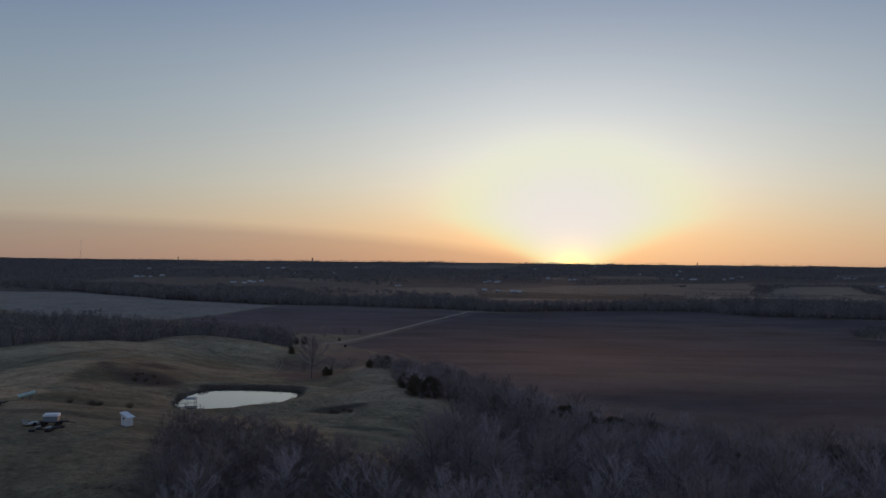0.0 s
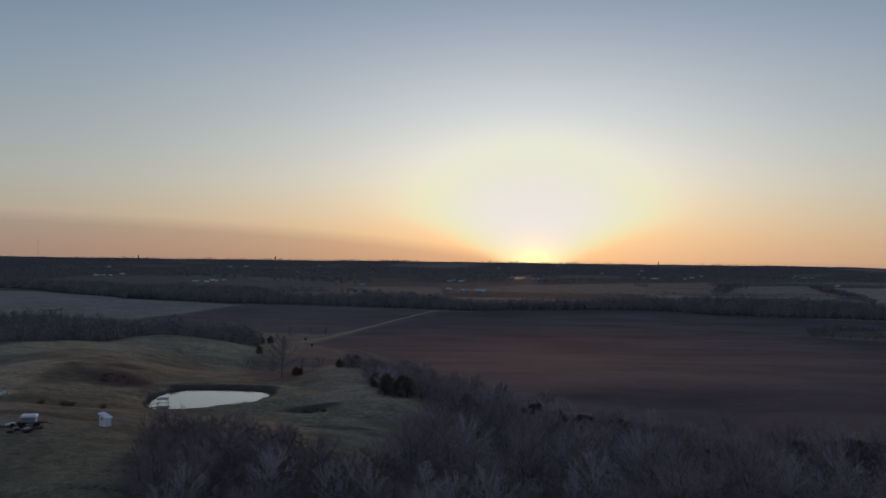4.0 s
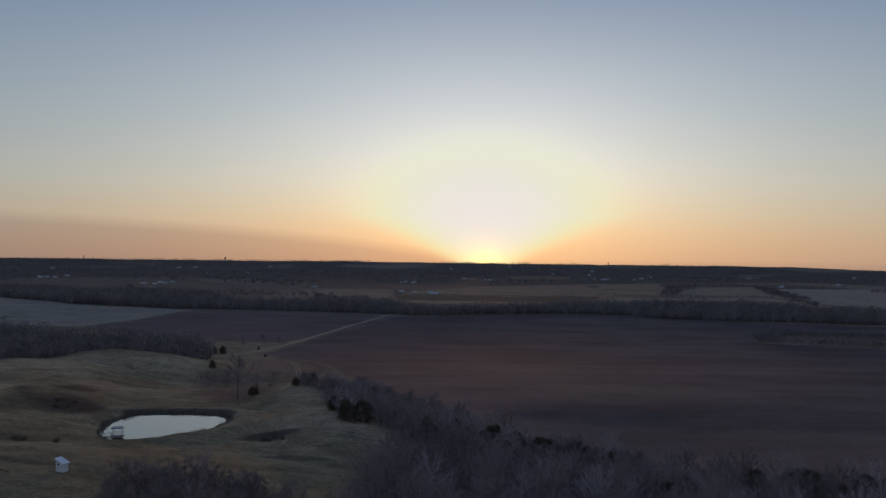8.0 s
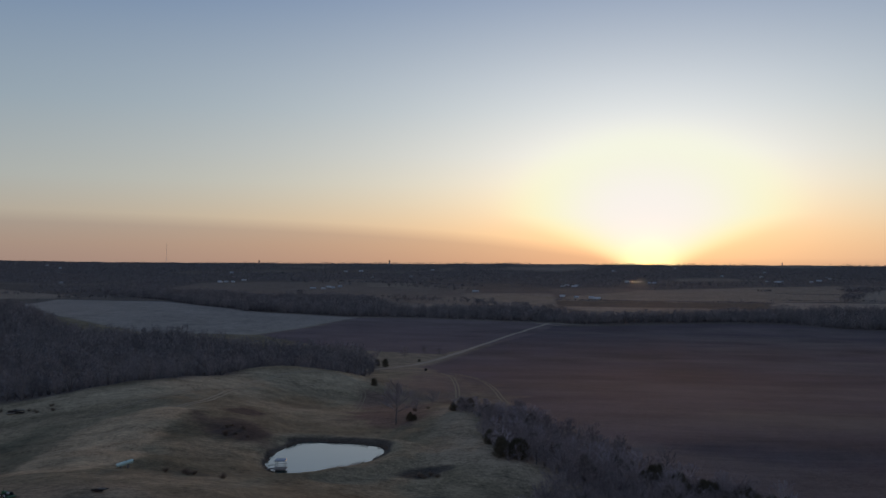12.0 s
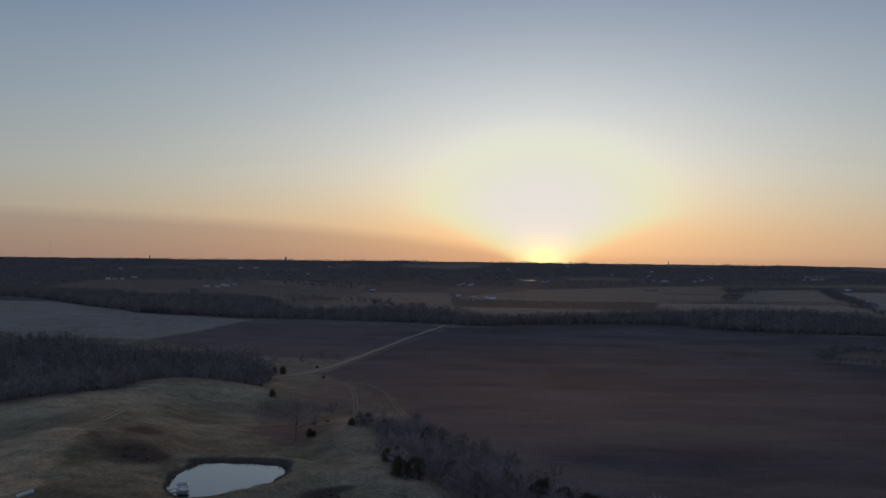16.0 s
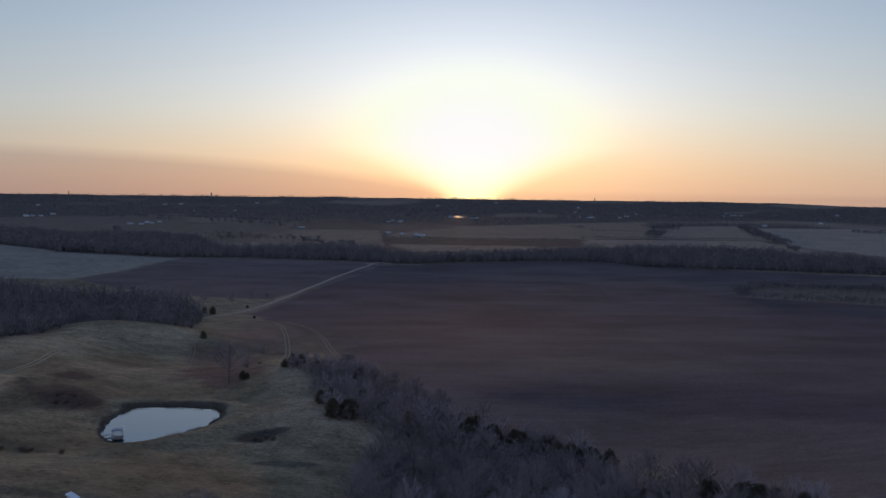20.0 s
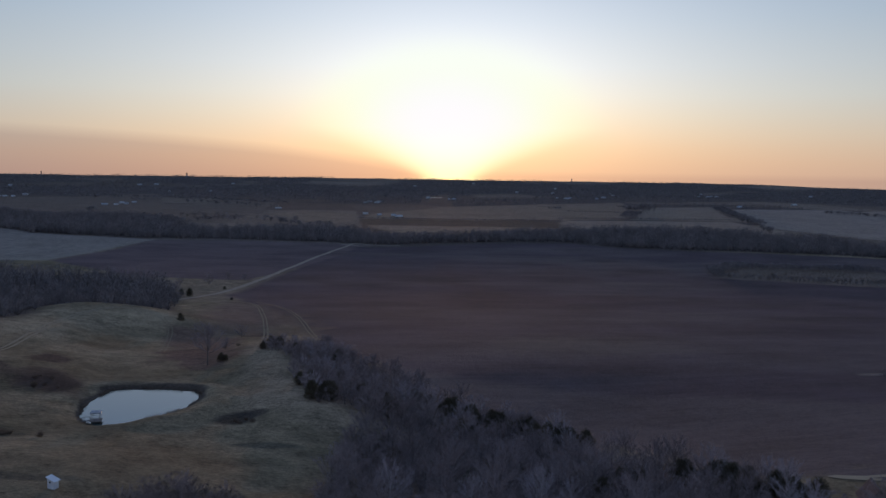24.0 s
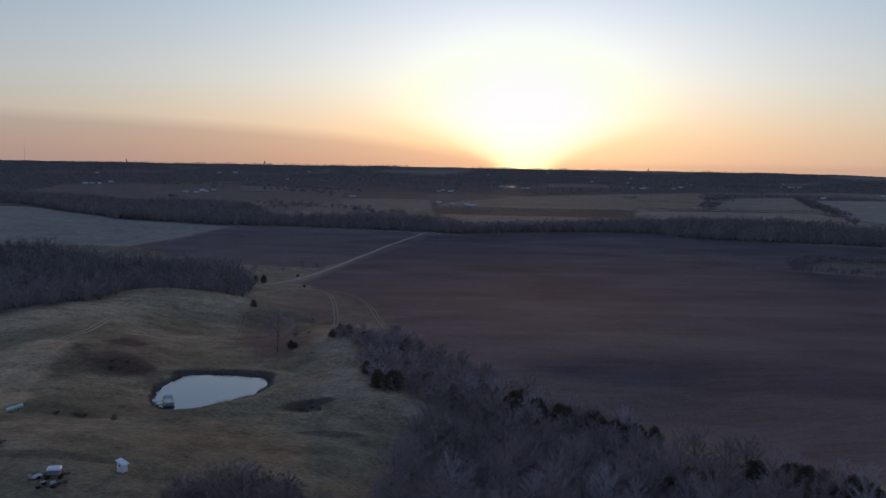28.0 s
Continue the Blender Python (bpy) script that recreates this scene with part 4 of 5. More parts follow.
# single trees and bushes in the open
great = thing("bare_tree", rest(-56.3, 307.4, 30, 0.2), "large old leafless tree standing alone in a grassy hollow", "tree")
part("trunk", GREAT[0], None, great)
part("crown", GREAT[1], None, great)
for x, y, h in [(-52.3, 313, 3.4), (-50.7, 313, 2.5), (-90.7, 439, 4.2), (-116.4, 606, 6.0), (-123.4, 613, 5.0), (-126.9, 600, 4.0), (-36.5, 337, 4.4), (-33.0, 335, 4.9), (-99.6, 653, 2.5)]:
    plant(CEDARS, x, y, h, rng.randrange(3), rng.uniform(0, 360), "small dark cedar bush on dry grass", "cedar bushes in the pasture")
for x, y, h in [(187.2, 285.2, 4), (191.0, 287.0, 3), (-55.3, 346, 6), (-76.1, 397, 5), (-57.5, 413, 6), (-80.5, 423, 5), (-115.3, 681, 9), (-104.6, 712, 7), (-135.4, 672, 8), (-131.7, 638, 9), (-92.2, 713, 6)]:
    plant(BARE, x, y, h, rng.randrange(5), rng.uniform(0, 360), "small leafless tree standing in open farmland", "small trees in the open")
for k in range(40):
    a = rng.uniform(0, 6.28)
    spot = rng.choice([(-59.2, 351, 12, 40), (-96.8, 260.4, 9, 9), (-32.7, 223.3, 5, 5), (-186.5, 297.0, 30, 6), (-83.8, 198.2, 8, 4), (-213.1, 278.2, 26, 8), (-191.8, 292.5, 24, 5)])
    x, y = spot[0] + spot[2] * math.cos(a) * rng.random(), spot[1] + spot[3] * math.sin(a) * rng.random()
    s = rng.uniform(0.25, 0.55)
    ob = part("shrub", SHRUBS[k % 3], None, at=rest(x, y, rng.uniform(0, 360), 0.1) @ Matrix.Diagonal((s * 1.4, s * 1.4, s, 1)))
    tagged(ob, "dry brown thicket of leafless stems", "shrub", "thickets in the pasture")


# woods too many to count
def dome_tree(seed, twigs, thin=1.0):
    """Template of a bushy bare crown of unit height: fine twigs fanning out from a few forks."""
    r = np.random.RandomState(seed)
    n_fork = 16
    a, t = r.uniform(0, 6.283, n_fork), r.uniform(0.0, 1.0, n_fork)
    rad = 0.34 * np.sqrt(np.clip(1 - (t * 1.1 - 0.25) ** 2, 0.05, 1)) * r.uniform(0.35, 1.0, n_fork)
    fork = np.stack([rad * np.cos(a), rad * np.sin(a), 0.22 + 0.60 * t], 1)
    k = r.randint(0, n_fork, twigs)
    d = r.normal(size=(twigs, 3)) + np.array([0, 0, 0.35]) + (fork[k] - np.array([0, 0, 0.35])) * 1.6
    d /= np.linalg.norm(d, axis=1)[:, None]
    p = fork[k] + d * r.uniform(0.0, 0.09, twigs)[:, None]
    q = p + d * r.uniform(0.05, 0.17, twigs)[:, None]
    # stems up to the forks
    p = np.concatenate([np.zeros((n_fork, 3)), p])
    q = np.concatenate([fork, q])
    w = np.concatenate([np.full(n_fork, 0.010), r.uniform(0.003, 0.008, twigs)]) * thin
    s = np.cross(q - p, r.normal(size=p.shape))
    s = s / (np.linalg.norm(s, axis=1)[:, None] + 1e-9) * w[:, None]
    v = np.stack([p - s, p + s, q], 1).reshape(-1, 3)
    return v, np.arange(len(v)).reshape(-1, 3)


def light_tree(seed, stems, thin=1.0):
    """Template of a woodland tree: triangles for a unit height."""
    r = np.random.RandomState(seed)
    v, f = [], []

    def tri(a, b, w):
        d = b - a
        s = np.cross(d, r.normal(size=3))
        s = s / (np.linalg.norm(s) + 1e-9) * w
        i = len(v)
        v.extend([a - s, a + s, b])
        f.append((i, i + 1, i + 2))

    top = np.array([r.uniform(-0.05, 0.05), r.uniform(-0.05, 0.05), 0.95])
    for _ in range(2):
        tri(np.zeros(3), top, 0.016)
    for k in range(stems):
        a = r.uniform(0, 6.283)
        t = 0.25 + 0.75 * r.rand() ** 0.7
        base = top * t * 0.85
        up = r.uniform(0.25, 1.0)
        ln = (0.16 + 0.26 * np.sin(np.pi * min(t * 0.9, 1))) * r.uniform(0.5, 1.1)
        d = np.array([np.cos(a), np.sin(a), up])
        d /= np.linalg.norm(d)
        tri(base + d * ln * r.uniform(0, 0.5), base + d * ln * 1.15, r.uniform(0.008, 0.022) * thin)
    return np.array(v), np.array(f)


def woodland(name, x, y, hmin, hmax, stems, label, fat=1.0, mat=None, seed=1, lift=0.0, thin=1.0, dome=False):
    r = np.random.RandomState(seed)
    kinds = [dome_tree(seed * 10 + k, stems, thin) if dome else light_tree(seed * 10 + k, stems, thin) for k in range(6)]
    n = len(x)
    z = land(x, y)
    h = (hmin + (hmax - hmin) * np.clip(0.15 + 1.1 * (rough_noise(x, y, 45, seed) - 0.5) + r.uniform(0, 0.75, n), 0, 1))
    ang = r.uniform(0, 6.283, n)
    pick = r.randint(0, 6, n)
    tone = r.rand(n)
    V, F, T = [], [], []
    off = 0
    for k, (tv, tf) in enumerate(kinds):
        s = np.where(pick == k)[0]
        if not len(s):
            continue
        c, si = np.cos(ang[s])[:, None], np.sin(ang[s])[:, None]
        w = h[s][:, None] * fat
        px = x[s][:, None] + w * (tv[:, 0] * c - tv[:, 1] * si)
        py = y[s][:, None] + w * (tv[:, 0] * si + tv[:, 1] * c)
        pz = z[s][:, None] + h[s][:, None] * tv[:, 2] - 0.1 + lift
        V.append(np.stack([px, py, pz], -1).reshape(-1, 3))
        F.append((tf[None] + (np.arange(len(s)) * len(tv))[:, None, None] + off).reshape(-1, 3))
        T.append(np.repeat(tone[s], len(tv)))
        off += len(s) * len(tv)
    ob = new(name, fast_mesh(name, np.concatenate(V), np.concatenate(F), mat or WOODS, np.concatenate(T)))
    return tagged(ob, label, "woodland", kind="stuff")


gx, gy = scatter(SLOPE_WOOD, 3.3, 15)
woodland("undergrowth", gx, gy, 2.2, 5.4, 320, "tangled leafless undergrowth between the slope's trees", 1.15, THICKET, seed=21, thin=1.0, dome=True)
gx, gy = scatter(FRONT_WOOD, 2.7, 16)
k = gy > 72
woodland("undergrowth", gx[k], gy[k], 3.0, 6.6, 620, "tangled leafless thicket below the flight path", 1.0, BRUSH, seed=22, thin=0.6, dome=True)
gx, gy = scatter(WOODS_WEST, 7.6, 11)
k = (outline_distance(gx, gy, CLEARING) > 0) & (gx > -1000)
gx, gy = gx[k], gy[k]
near = np.hypot(gx, gy) < 640
woodland("woods", gx[near], gy[near], 4.0, 13.0, 300, "dense leafless grey-brown woods behind the pasture", 1.05, seed=2, thin=1.5, dome=True)
woodland("woods", gx[~near], gy[~near], 4.5, 14.5, 90, "dense leafless woods reaching to the pale stubble field", 1.15, seed=3, thin=2.6, dome=True)
gx, gy = scatter(BELT, 7.4, 12)
woodland("tree_belt", gx, gy, 6, 17, 90, "long belt of leafless trees along a creek", 1.15, seed=4, thin=2.6, dome=True)
gx, gy = scatter(CLUMP_EAST, 3.6, 13)
rim_ = (outline_distance(gx, gy, CLUMP_EAST) > -6) | (outline_distance(gx, gy + 34, CLUMP_EAST) > 0) | (gx < 305)
woodland("tree_clump", gx[rim_], gy[rim_], 3.5, 7.5, 60, "bare trees rimming a brushy patch at the field edge", 1.3, seed=5)
woodland("brush", gx[~rim_], gy[~rim_], 0.7, 1.8, 60, "low dry brush inside a ring of bare trees", 1.6, SCRUB, seed=6)

# hedgerows and woods of the far farmland
def along(line, step, width, seed):
    r = np.random.RandomState(seed)
    out = []
    for (x0, y0), (x1, y1) in zip(line, line[1:]):
        n = max(2, int(math.hypot(x1 - x0, y1 - y0) / step))
        for t in np.linspace(0, 1, n, endpoint=False):
            out.append((x0 + (x1 - x0) * t + r.uniform(-width, width), y0 + (y1 - y0) * t + r.uniform(-width, width)))
    a = np.array(out)
    return a[:, 0], a[:, 1]


rows_far = [([(1005, 2399), (883, 2002), (807, 1764), (750, 1586)], 16), ([(679, 1406), (666, 1364)], 9), ([(726, 2274), (790, 2369), (690, 2116)], 36), ([(647, 2011), (566, 1799)], 18), ([(503, 2191), (516, 2234)], 16), ([(506, 2092), (622, 2036)], 5), ([(428, 1748), (631, 1740), (766, 1736)], 4),
            ([(-339, 1465), (-253.4, 1592), (-158.2, 1591), (-53.3, 1410)], 34), ([(-316, 1698), (-231.7, 1719)], 40), ([(-444, 2441), (-304, 2292), (-203.5, 2174)], 45), ([(-551, 1912), (-543, 1891)], 12), ([(-801, 2684), (-659, 2664), (-443, 2590), (-202.6, 2397)], 30), ([(-1207, 1663), (-1047, 1746), (-940, 1915)], 30), ([(-598, 2497), (-578, 2473)], 14), ([(-921, 1576), (-730, 1564)], 22), ([(1176, 2115), (1258, 1691)], 16), ([(6.0, 1685), (382, 1635)], 3)]
for i, (line, w) in enumerate(rows_far):
    x, y = along(line, 1.6 + w * 0.1, w, 50 + i)
    woodland("hedgerow", x, y, 2.5 if w < 6 else 6, 5 if w < 6 else 11, 60, "dark leafless hedgerow between far fields", 1.7, seed=60 + i)
g = np.random.RandomState(77)
b, r = np.radians(g.uniform(-45, 38, 62000)), np.sqrt(g.uniform(1350 ** 2, 4780 ** 2, 62000))
x, y = r * np.sin(b), r * np.cos(b)
tone, wood = mosaic(x, y)
keep = (wood > 0.555 - 0.075 * smooth(3300, 3900, y) - 0.05 * smooth(-500, -1100, x)) & (outline_distance(x, y, STUBBLE) > 0)
for poly, _ in FAR_FIELDS:
    keep &= outline_distance(x, y, poly) > 0
# open meadow round the far pond
keep &= (np.abs(x - 267 * y / 2934) > 45) | (y < 2000) | (y > 3054)
x, y = x[keep][:17000], y[keep][:17000]
woodland("far_woods", x, y, 6, 11, 12, "far wooded hills dark under the sunset", 2.9, seed=8)

# reeds along the pond's margin
g = np.random.RandomState(31)
v, f = [], []
for k in range(1500):
    i = g.randint(len(POND))
    (x0, y0), (x1, y1) = POND[i], POND[(i + 1) % len(POND)]
    t, out_ = g.rand(), g.uniform(0.99, 1.045)
    x, y = x0 + (x1 - x0) * t, y0 + (y1 - y0) * t
    x, y = -66 + (x + 66) * out_, 244 + (y - 244) * out_
    if value_noise(x, y, 5.0, 77) < 0.5:
        continue
    z = max(height(x, y), WATER_Z - 0.1)
    sliver(v, f, Vector((x, y, z - 0.05)), Vector((x + g.uniform(-0.25, 0.25), y + g.uniform(-0.2, 0.2), z + g.uniform(0.35, 1.0))), 0.05, rng)
tagged(new("reeds", fast_mesh("reeds", v, f, SCRUB)), "dry brown reeds fringing the pond", "reeds", kind="stuff")


# ---------------------------------------------------------------- farm buildings and machines
def grain_bin(x, y, rad, eave, peak, label, group, vents=8):
    ob = thing("grain_bin", rest(x, y, rng.uniform(0, 360), 0.1), label, "grain bin", group)
    part("foundation", Mesh().lathe([(rad + 0.35, -0.6), (rad + 0.35, 0.22), (rad + 0.25, 0.28)], 40), CONCRETE, ob)
    prof = []
    n = int(eave / 0.2)
    for k in range(n + 1):
        prof.append((rad + (0.010 if k % 2 else 0.0), 0.28 + (eave - 0.28) * k / n))
    wall = part("wall", Mesh().lathe(prof, 48), STEEL, ob, smooth=False)
    for k in range(12):
        a = 2 * math.pi * k / 12
        m = Mesh().box(-0.012, -0.02, 0.28, 0.012, 0.02, eave - 0.05)
        part("stiffener", m, STEEL, ob, at=pose(0, 0, 0, 0, 0, math.degrees(a)) @ pose(rad + 0.015, 0, 0))
    roof = part("roof", Mesh().lathe([(rad + 0.22, eave - 0.06), (rad + 0.22, eave), (rad * 0.5, eave + (peak - eave) * 0.5), (0.38, peak - 0.12)], 48), ROOFSTEEL, ob)
    rise, run = peak - 0.12 - eave, rad + 0.22 - 0.38
    slope, ln = math.atan2(rise, run), math.hypot(rise, run)
    rib = Mesh().box(0, -0.02, 0, ln, 0.02, 0.03)
    first = None
    for k in range(40):
        a = 360 * k / 40
        at = pose(0, 0, 0, 0, 0, a) @ pose(rad + 0.22, 0, eave) @ Matrix.Rotation(math.pi, 4, "Z") @ Matrix.Rotation(-slope, 4, "Y")
        o = part("roof_rib", first or rib, ROOFSTEEL, ob, at=at)
        first = o.data
    part("cap", Mesh().lathe([(0.42, peak - 0.2), (0.42, peak + 0.08), (0.32, peak + 0.2), (0.06, peak + 0.28)], 16), STEEL, ob)
    vent = None
    for k in range(vents):
        at = pose(0, 0, 0, 0, 0, 360 * (k + 0.5) / vents) @ pose(rad * 0.82, 0, eave + rise * 0.2)
        o = part("roof_vent", vent or Mesh().lathe([(0.17, -0.2), (0.17, 0.25), (0.27, 0.28), (0.27, 0.40), (0.06, 0.50)], 10), ROOFSTEEL, ob, at=at)
        vent = o.data
    m = Mesh()
    for s in (-0.22, 0.22):
        m.box(rad + 0.2, s - 0.03, 0.4, rad + 0.27, s + 0.03, eave + 0.5)
    for k in range(int(eave / 0.35)):
        m.box(rad + 0.22, -0.2, 0.6 + k * 0.35, rad + 0.25, 0.2, 0.64 + k * 0.35)
    part("ladder", m, DARK, ob)
    part("door", Mesh().bevel_box(rad - 0.05, -1.9, 0.5, rad + 0.12, -1.1, 2.2, 0.05), ROOFSTEEL, ob, at=pose(0, 0, 0, 0, 0, 20))
    return ob


BINS = "grain bins by the farmyard"
grain_bin(-105.3, 132.3, 4.4, 7.7, 10.9, "tall galvanised steel grain bin with a conical roof", BINS)
grain_bin(-94.8, 125.7, 4.2, 6.3, 9.4, "galvanised steel grain bin with roof vents, sunlit along one side", BINS)
grain_bin(-146.0, 168.9, 3.1, 5.4, 7.1, "older grey grain bin behind the yard", BINS, 6)
grain_bin(-125.4, 148.0, 3.4, 4.8, 6.4, "older grey grain bin with a banded wall", BINS, 6)
grain_bin(-199.4, 215.8, 1.9, 4.8, 6.3, "small galvanised grain bin apart from the others", BINS, 5)


def gable_shed(x, y, rz, w, l, eave, ridge, wall_mat, roof_mat, label, category, windows=0, name="shed", group="", sheets=0):
    ob = thing(name, rest(x, y, rz, 0.2), label, category, group)
    t = 0.16
    for nm, box in (("wall", (-w / 2, -l / 2, 0, -w / 2 + t, l / 2, eave)), ("wall", (w / 2 - t, -l / 2, 0, w / 2, l / 2, eave))):
        part(nm, Mesh().box(*box), wall_mat, ob)
    for s in (-1, 1):
        y0, y1 = s * l / 2, s * (l / 2 - t)
        m = Mesh()
        out_ = [(-w / 2 + t, 0), (w / 2 - t, 0), (w / 2 - t, eave), (0, ridge - 0.05), (-w / 2 + t, eave)]
        m.loft([[(px, y0, pz) for px, pz in out_], [(px, y1, pz) for px, pz in out_]])
        part("gable_wall", m, wall_mat, ob)
    over = 0.35
    for s in (-1, 1):
        m = Mesh()
        k = (ridge - eave) / (w / 2)
        a, b = (s * (w / 2 + over), eave - over * k), (s * 0.0, ridge)
        m.loft([[(a[0], yy, a[1]), (b[0], yy, b[1]), (b[0], yy, b[1] + 0.12), (a[0], yy, a[1] + 0.12)] for yy in (-l / 2 - over, l / 2 + over)])
        part("roof_slope", m, roof_mat, ob)
        for q in range(sheets):
            yy = -l / 2 + l * (q + 0.5) / sheets
            m = Mesh()
            m.loft([[(a[0], yy + d, a[1] + 0.12), (b[0], yy + d, b[1] + 0.12), (b[0], yy + d, b[1] + 0.17), (a[0], yy + d, a[1] + 0.17)] for d in (-0.04, 0.04)])
            part("roof_seam", m, roof_mat, ob)
    part("ridge_cap", Mesh().box(-0.18, -l / 2 - over, ridge + 0.07, 0.18, l / 2 + over, ridge + 0.17), roof_mat, ob)
    dw = min(1.0, w * 0.3)
    part("door", Mesh().box(-dw / 2, -l / 2 - 0.05, 0.05, dw / 2, -l / 2 + 0.02, min(2.05, eave - 0.1)), DARK if wall_mat is WHITE else WHITE, ob)
    for q in range(windows):
        yy = -l / 2 + l * (q + 0.5) / windows
        win = part("window", Mesh().box(w / 2 - 0.02, yy - 0.45, 1.0, w / 2 + 0.05, yy + 0.45, 1.9), WHITE, ob)
        part("pane", Mesh().box(w / 2 + 0.02, yy - 0.38, 1.07, w / 2 + 0.06, yy + 0.38, 1.83), GLASS, win)
    return ob


gable_shed(-129.9, 137.1, 43, 6.4, 20, 1.7, 2.6, CONCRETE, ROOFSTEEL, "long low farm shed with a grey sheet-metal roof", "shed", 3, "farm_shed", sheets=6)
gable_shed(-142.6, 158.9, 40, 3.2, 4.2, 2.3, 2.9, CONCRETE, ROOFSTEEL, "small grey box shed beside the grain bins", "shed", 1, "storage_shed")
gable_shed(95.7, 143.4, -18, 4.6, 6.4, 2.4, 5.2, WOOD, RUSTROOF, "old weathered barn with a steep dark shingle roof among bare trees", "barn", 2, "barn", sheets=9)
gable_shed(-582, 630, 30, 9, 15, 3.2, 5.4, WHITE, SLATEROOF, "white farmhouse beside the woods clearing", "house", 3, "farmhouse")


def viewing_shed(x, y, rz):
    """Small white hut with one sloping roof and a peep window."""
    ob = thing("garden_shed", rest(x, y, rz, 0.1), "small white wooden shed with a single-slope roof on dry grass", "shed")
    w, l, lo, hi, t = 1.3, 1.25, 1.5, 2.15, 0.07
    for s, z in ((-1, hi), (1, lo)):
        part("wall", Mesh().box(s * w / 2 - t / 2, -l / 2, 0.1, s * w / 2 + t / 2, l / 2, z), WHITE, ob)
    for s in (-1, 1):
        m = Mesh()
        o = [(-w / 2 + t / 2, 0.1), (w / 2 - t / 2, 0.1), (w / 2 - t / 2, lo), (-w / 2 + t / 2, hi)]
        m.loft([[(px, s * l / 2, pz) for px, pz in o], [(px, s * (l / 2 - t), pz) for px, pz in o]])
        part("side_wall", m, WHITE, ob)
    m = Mesh()
    m.loft([[(-w / 2 - 0.25, yy, hi + 0.08), (w / 2 + 0.3, yy, lo - 0.06), (w / 2 + 0.3, yy, lo + 0.03), (-w / 2 - 0.25, yy, hi + 0.17)] for yy in (-l / 2 - 0.2, l / 2 + 0.2)])
    part("roof", m, WHITE, ob, "white sheet roof")
    part("skid", Mesh().box(-w / 2, -l / 2 + 0.2, -0.1, w / 2, -l / 2 + 0.35, 0.1), WOOD, ob)
    part("skid", Mesh().box(-w / 2, l / 2 - 0.35, -0.1, w / 2, l / 2 - 0.2, 0.1), WOOD, ob)
    part("window", Mesh().box(-0.3, -l / 2 - 0.03, 1.2, 0.0, -l / 2 + 0.02, 1.5), GLASS, ob)
    part("door", Mesh().box(-0.45, l / 2 - 0.02, 0.15, 0.35, l / 2 + 0.04, 1.4), WHITE, ob)


viewing_shed(-56.8, 145.0, -20)


def wagon(x, y, rz):
    ob = thing("box_wagon", rest(x, y, rz, 0.03), "white-topped box wagon parked on the grass", "wagon")
    part("body", Mesh().bevel_box(-1.05, -0.8, 0.8, 1.05, 0.8, 1.6, 0.08), ROOFSTEEL, ob, "blue-grey side panels")
    part("roof", Mesh().bevel_box(-1.2, -0.95, 1.6, 1.2, 0.95, 1.95, 0.18), WHITE, ob, "white rounded roof")
    part("chassis", Mesh().box(-1.8, -0.5, 0.6, 2.6, 0.5, 0.79), DARK, ob)
    part("drawbar", Mesh().tube((2.6, 0, 0.6), (3.6, 0, 0.35), 0.06, 0.05, 6), DARK, ob)
    for sx_ in (-1.1, 1.1):
        for sy_ in (-1, 1):
            wheel = part("wheel", Mesh().tube((sx_, sy_ * 0.78, 0.38), (sx_, sy_ * 1.0, 0.38), 0.38, 0.38, 16), RUBBER, ob)
            part("rim", Mesh().tube((sx_, sy_ * 0.98, 0.38), (sx_, sy_ * 1.02, 0.38), 0.2, 0.18, 12), DARK, wheel)


wagon(-66.4, 138.8, 12)


def junk_heap(x, y, rz):
    """Old implements left lying: beams, tyres, sheets."""
    ob = thing("scrap_heap", rest(x, y, rz), "heap of dark scrap implements and timber beside the wagon", "scrap heap")
    r = random.Random(5)
    for k in range(9):
        a = Vector((r.uniform(-2.2, 1.5), r.uniform(-1, 1), 0.1 + 0.1 * (k % 3)))
        b = a + Vector((r.uniform(1, 2.6), r.uniform(-0.8, 0.8), r.uniform(0, 0.5)))
        part("beam", Mesh().tube(a, b, 0.07, 0.06, 6), DARK if k % 3 else WOOD, ob)
    for k in range(4):
        c = Vector((r.uniform(-2, 2.2), r.uniform(-1.2, 1.2), 0))
        part("tyre", Mesh().lathe([(0.25, 0.02), (0.45, 0.02), (0.5, 0.12), (0.45, 0.24), (0.25, 0.24)], 14, c.x, c.y, False), RUBBER, ob)
    for k in range(3):
        cx, cy = r.uniform(-1.5, 2.2), r.uniform(-1.2, 1.0)
        m = Mesh()
        m.loft([[(cx, cy, 0.35), (cx + 0.8, cy + 0.1, 0.5), (cx + 0.8, cy + 0.1, 0.54), (cx, cy, 0.39)], [(cx - 0.1, cy + 0.5, 0.35), (cx + 0.7, cy + 0.6, 0.5), (cx + 0.7, cy + 0.6, 0.54), (cx - 0.1, cy + 0.5, 0.39)]])
        part("sheet", m, PIPE, ob)


junk_heap(-65.8, 135.2, 25)
m = rest(-69.3, 138.2, 60)
ob = thing("trailer_tray", m, "small pale flat trailer tray tilted on the grass", "trailer")
part("tray", Mesh().bevel_box(-1.1, -0.7, 0.25, 1.1, 0.7, 0.45, 0.05), PIPE, ob)
part("tailgate", Mesh().box(-1.15, -0.7, 0.45, -1.1, 0.7, 1.0), PIPE, ob)
for s in (-1, 1):
    part("wheel", Mesh().tube((0, s * 0.72, 0.28), (0, s * 0.88, 0.28), 0.28, 0.28, 14), RUBBER, ob)


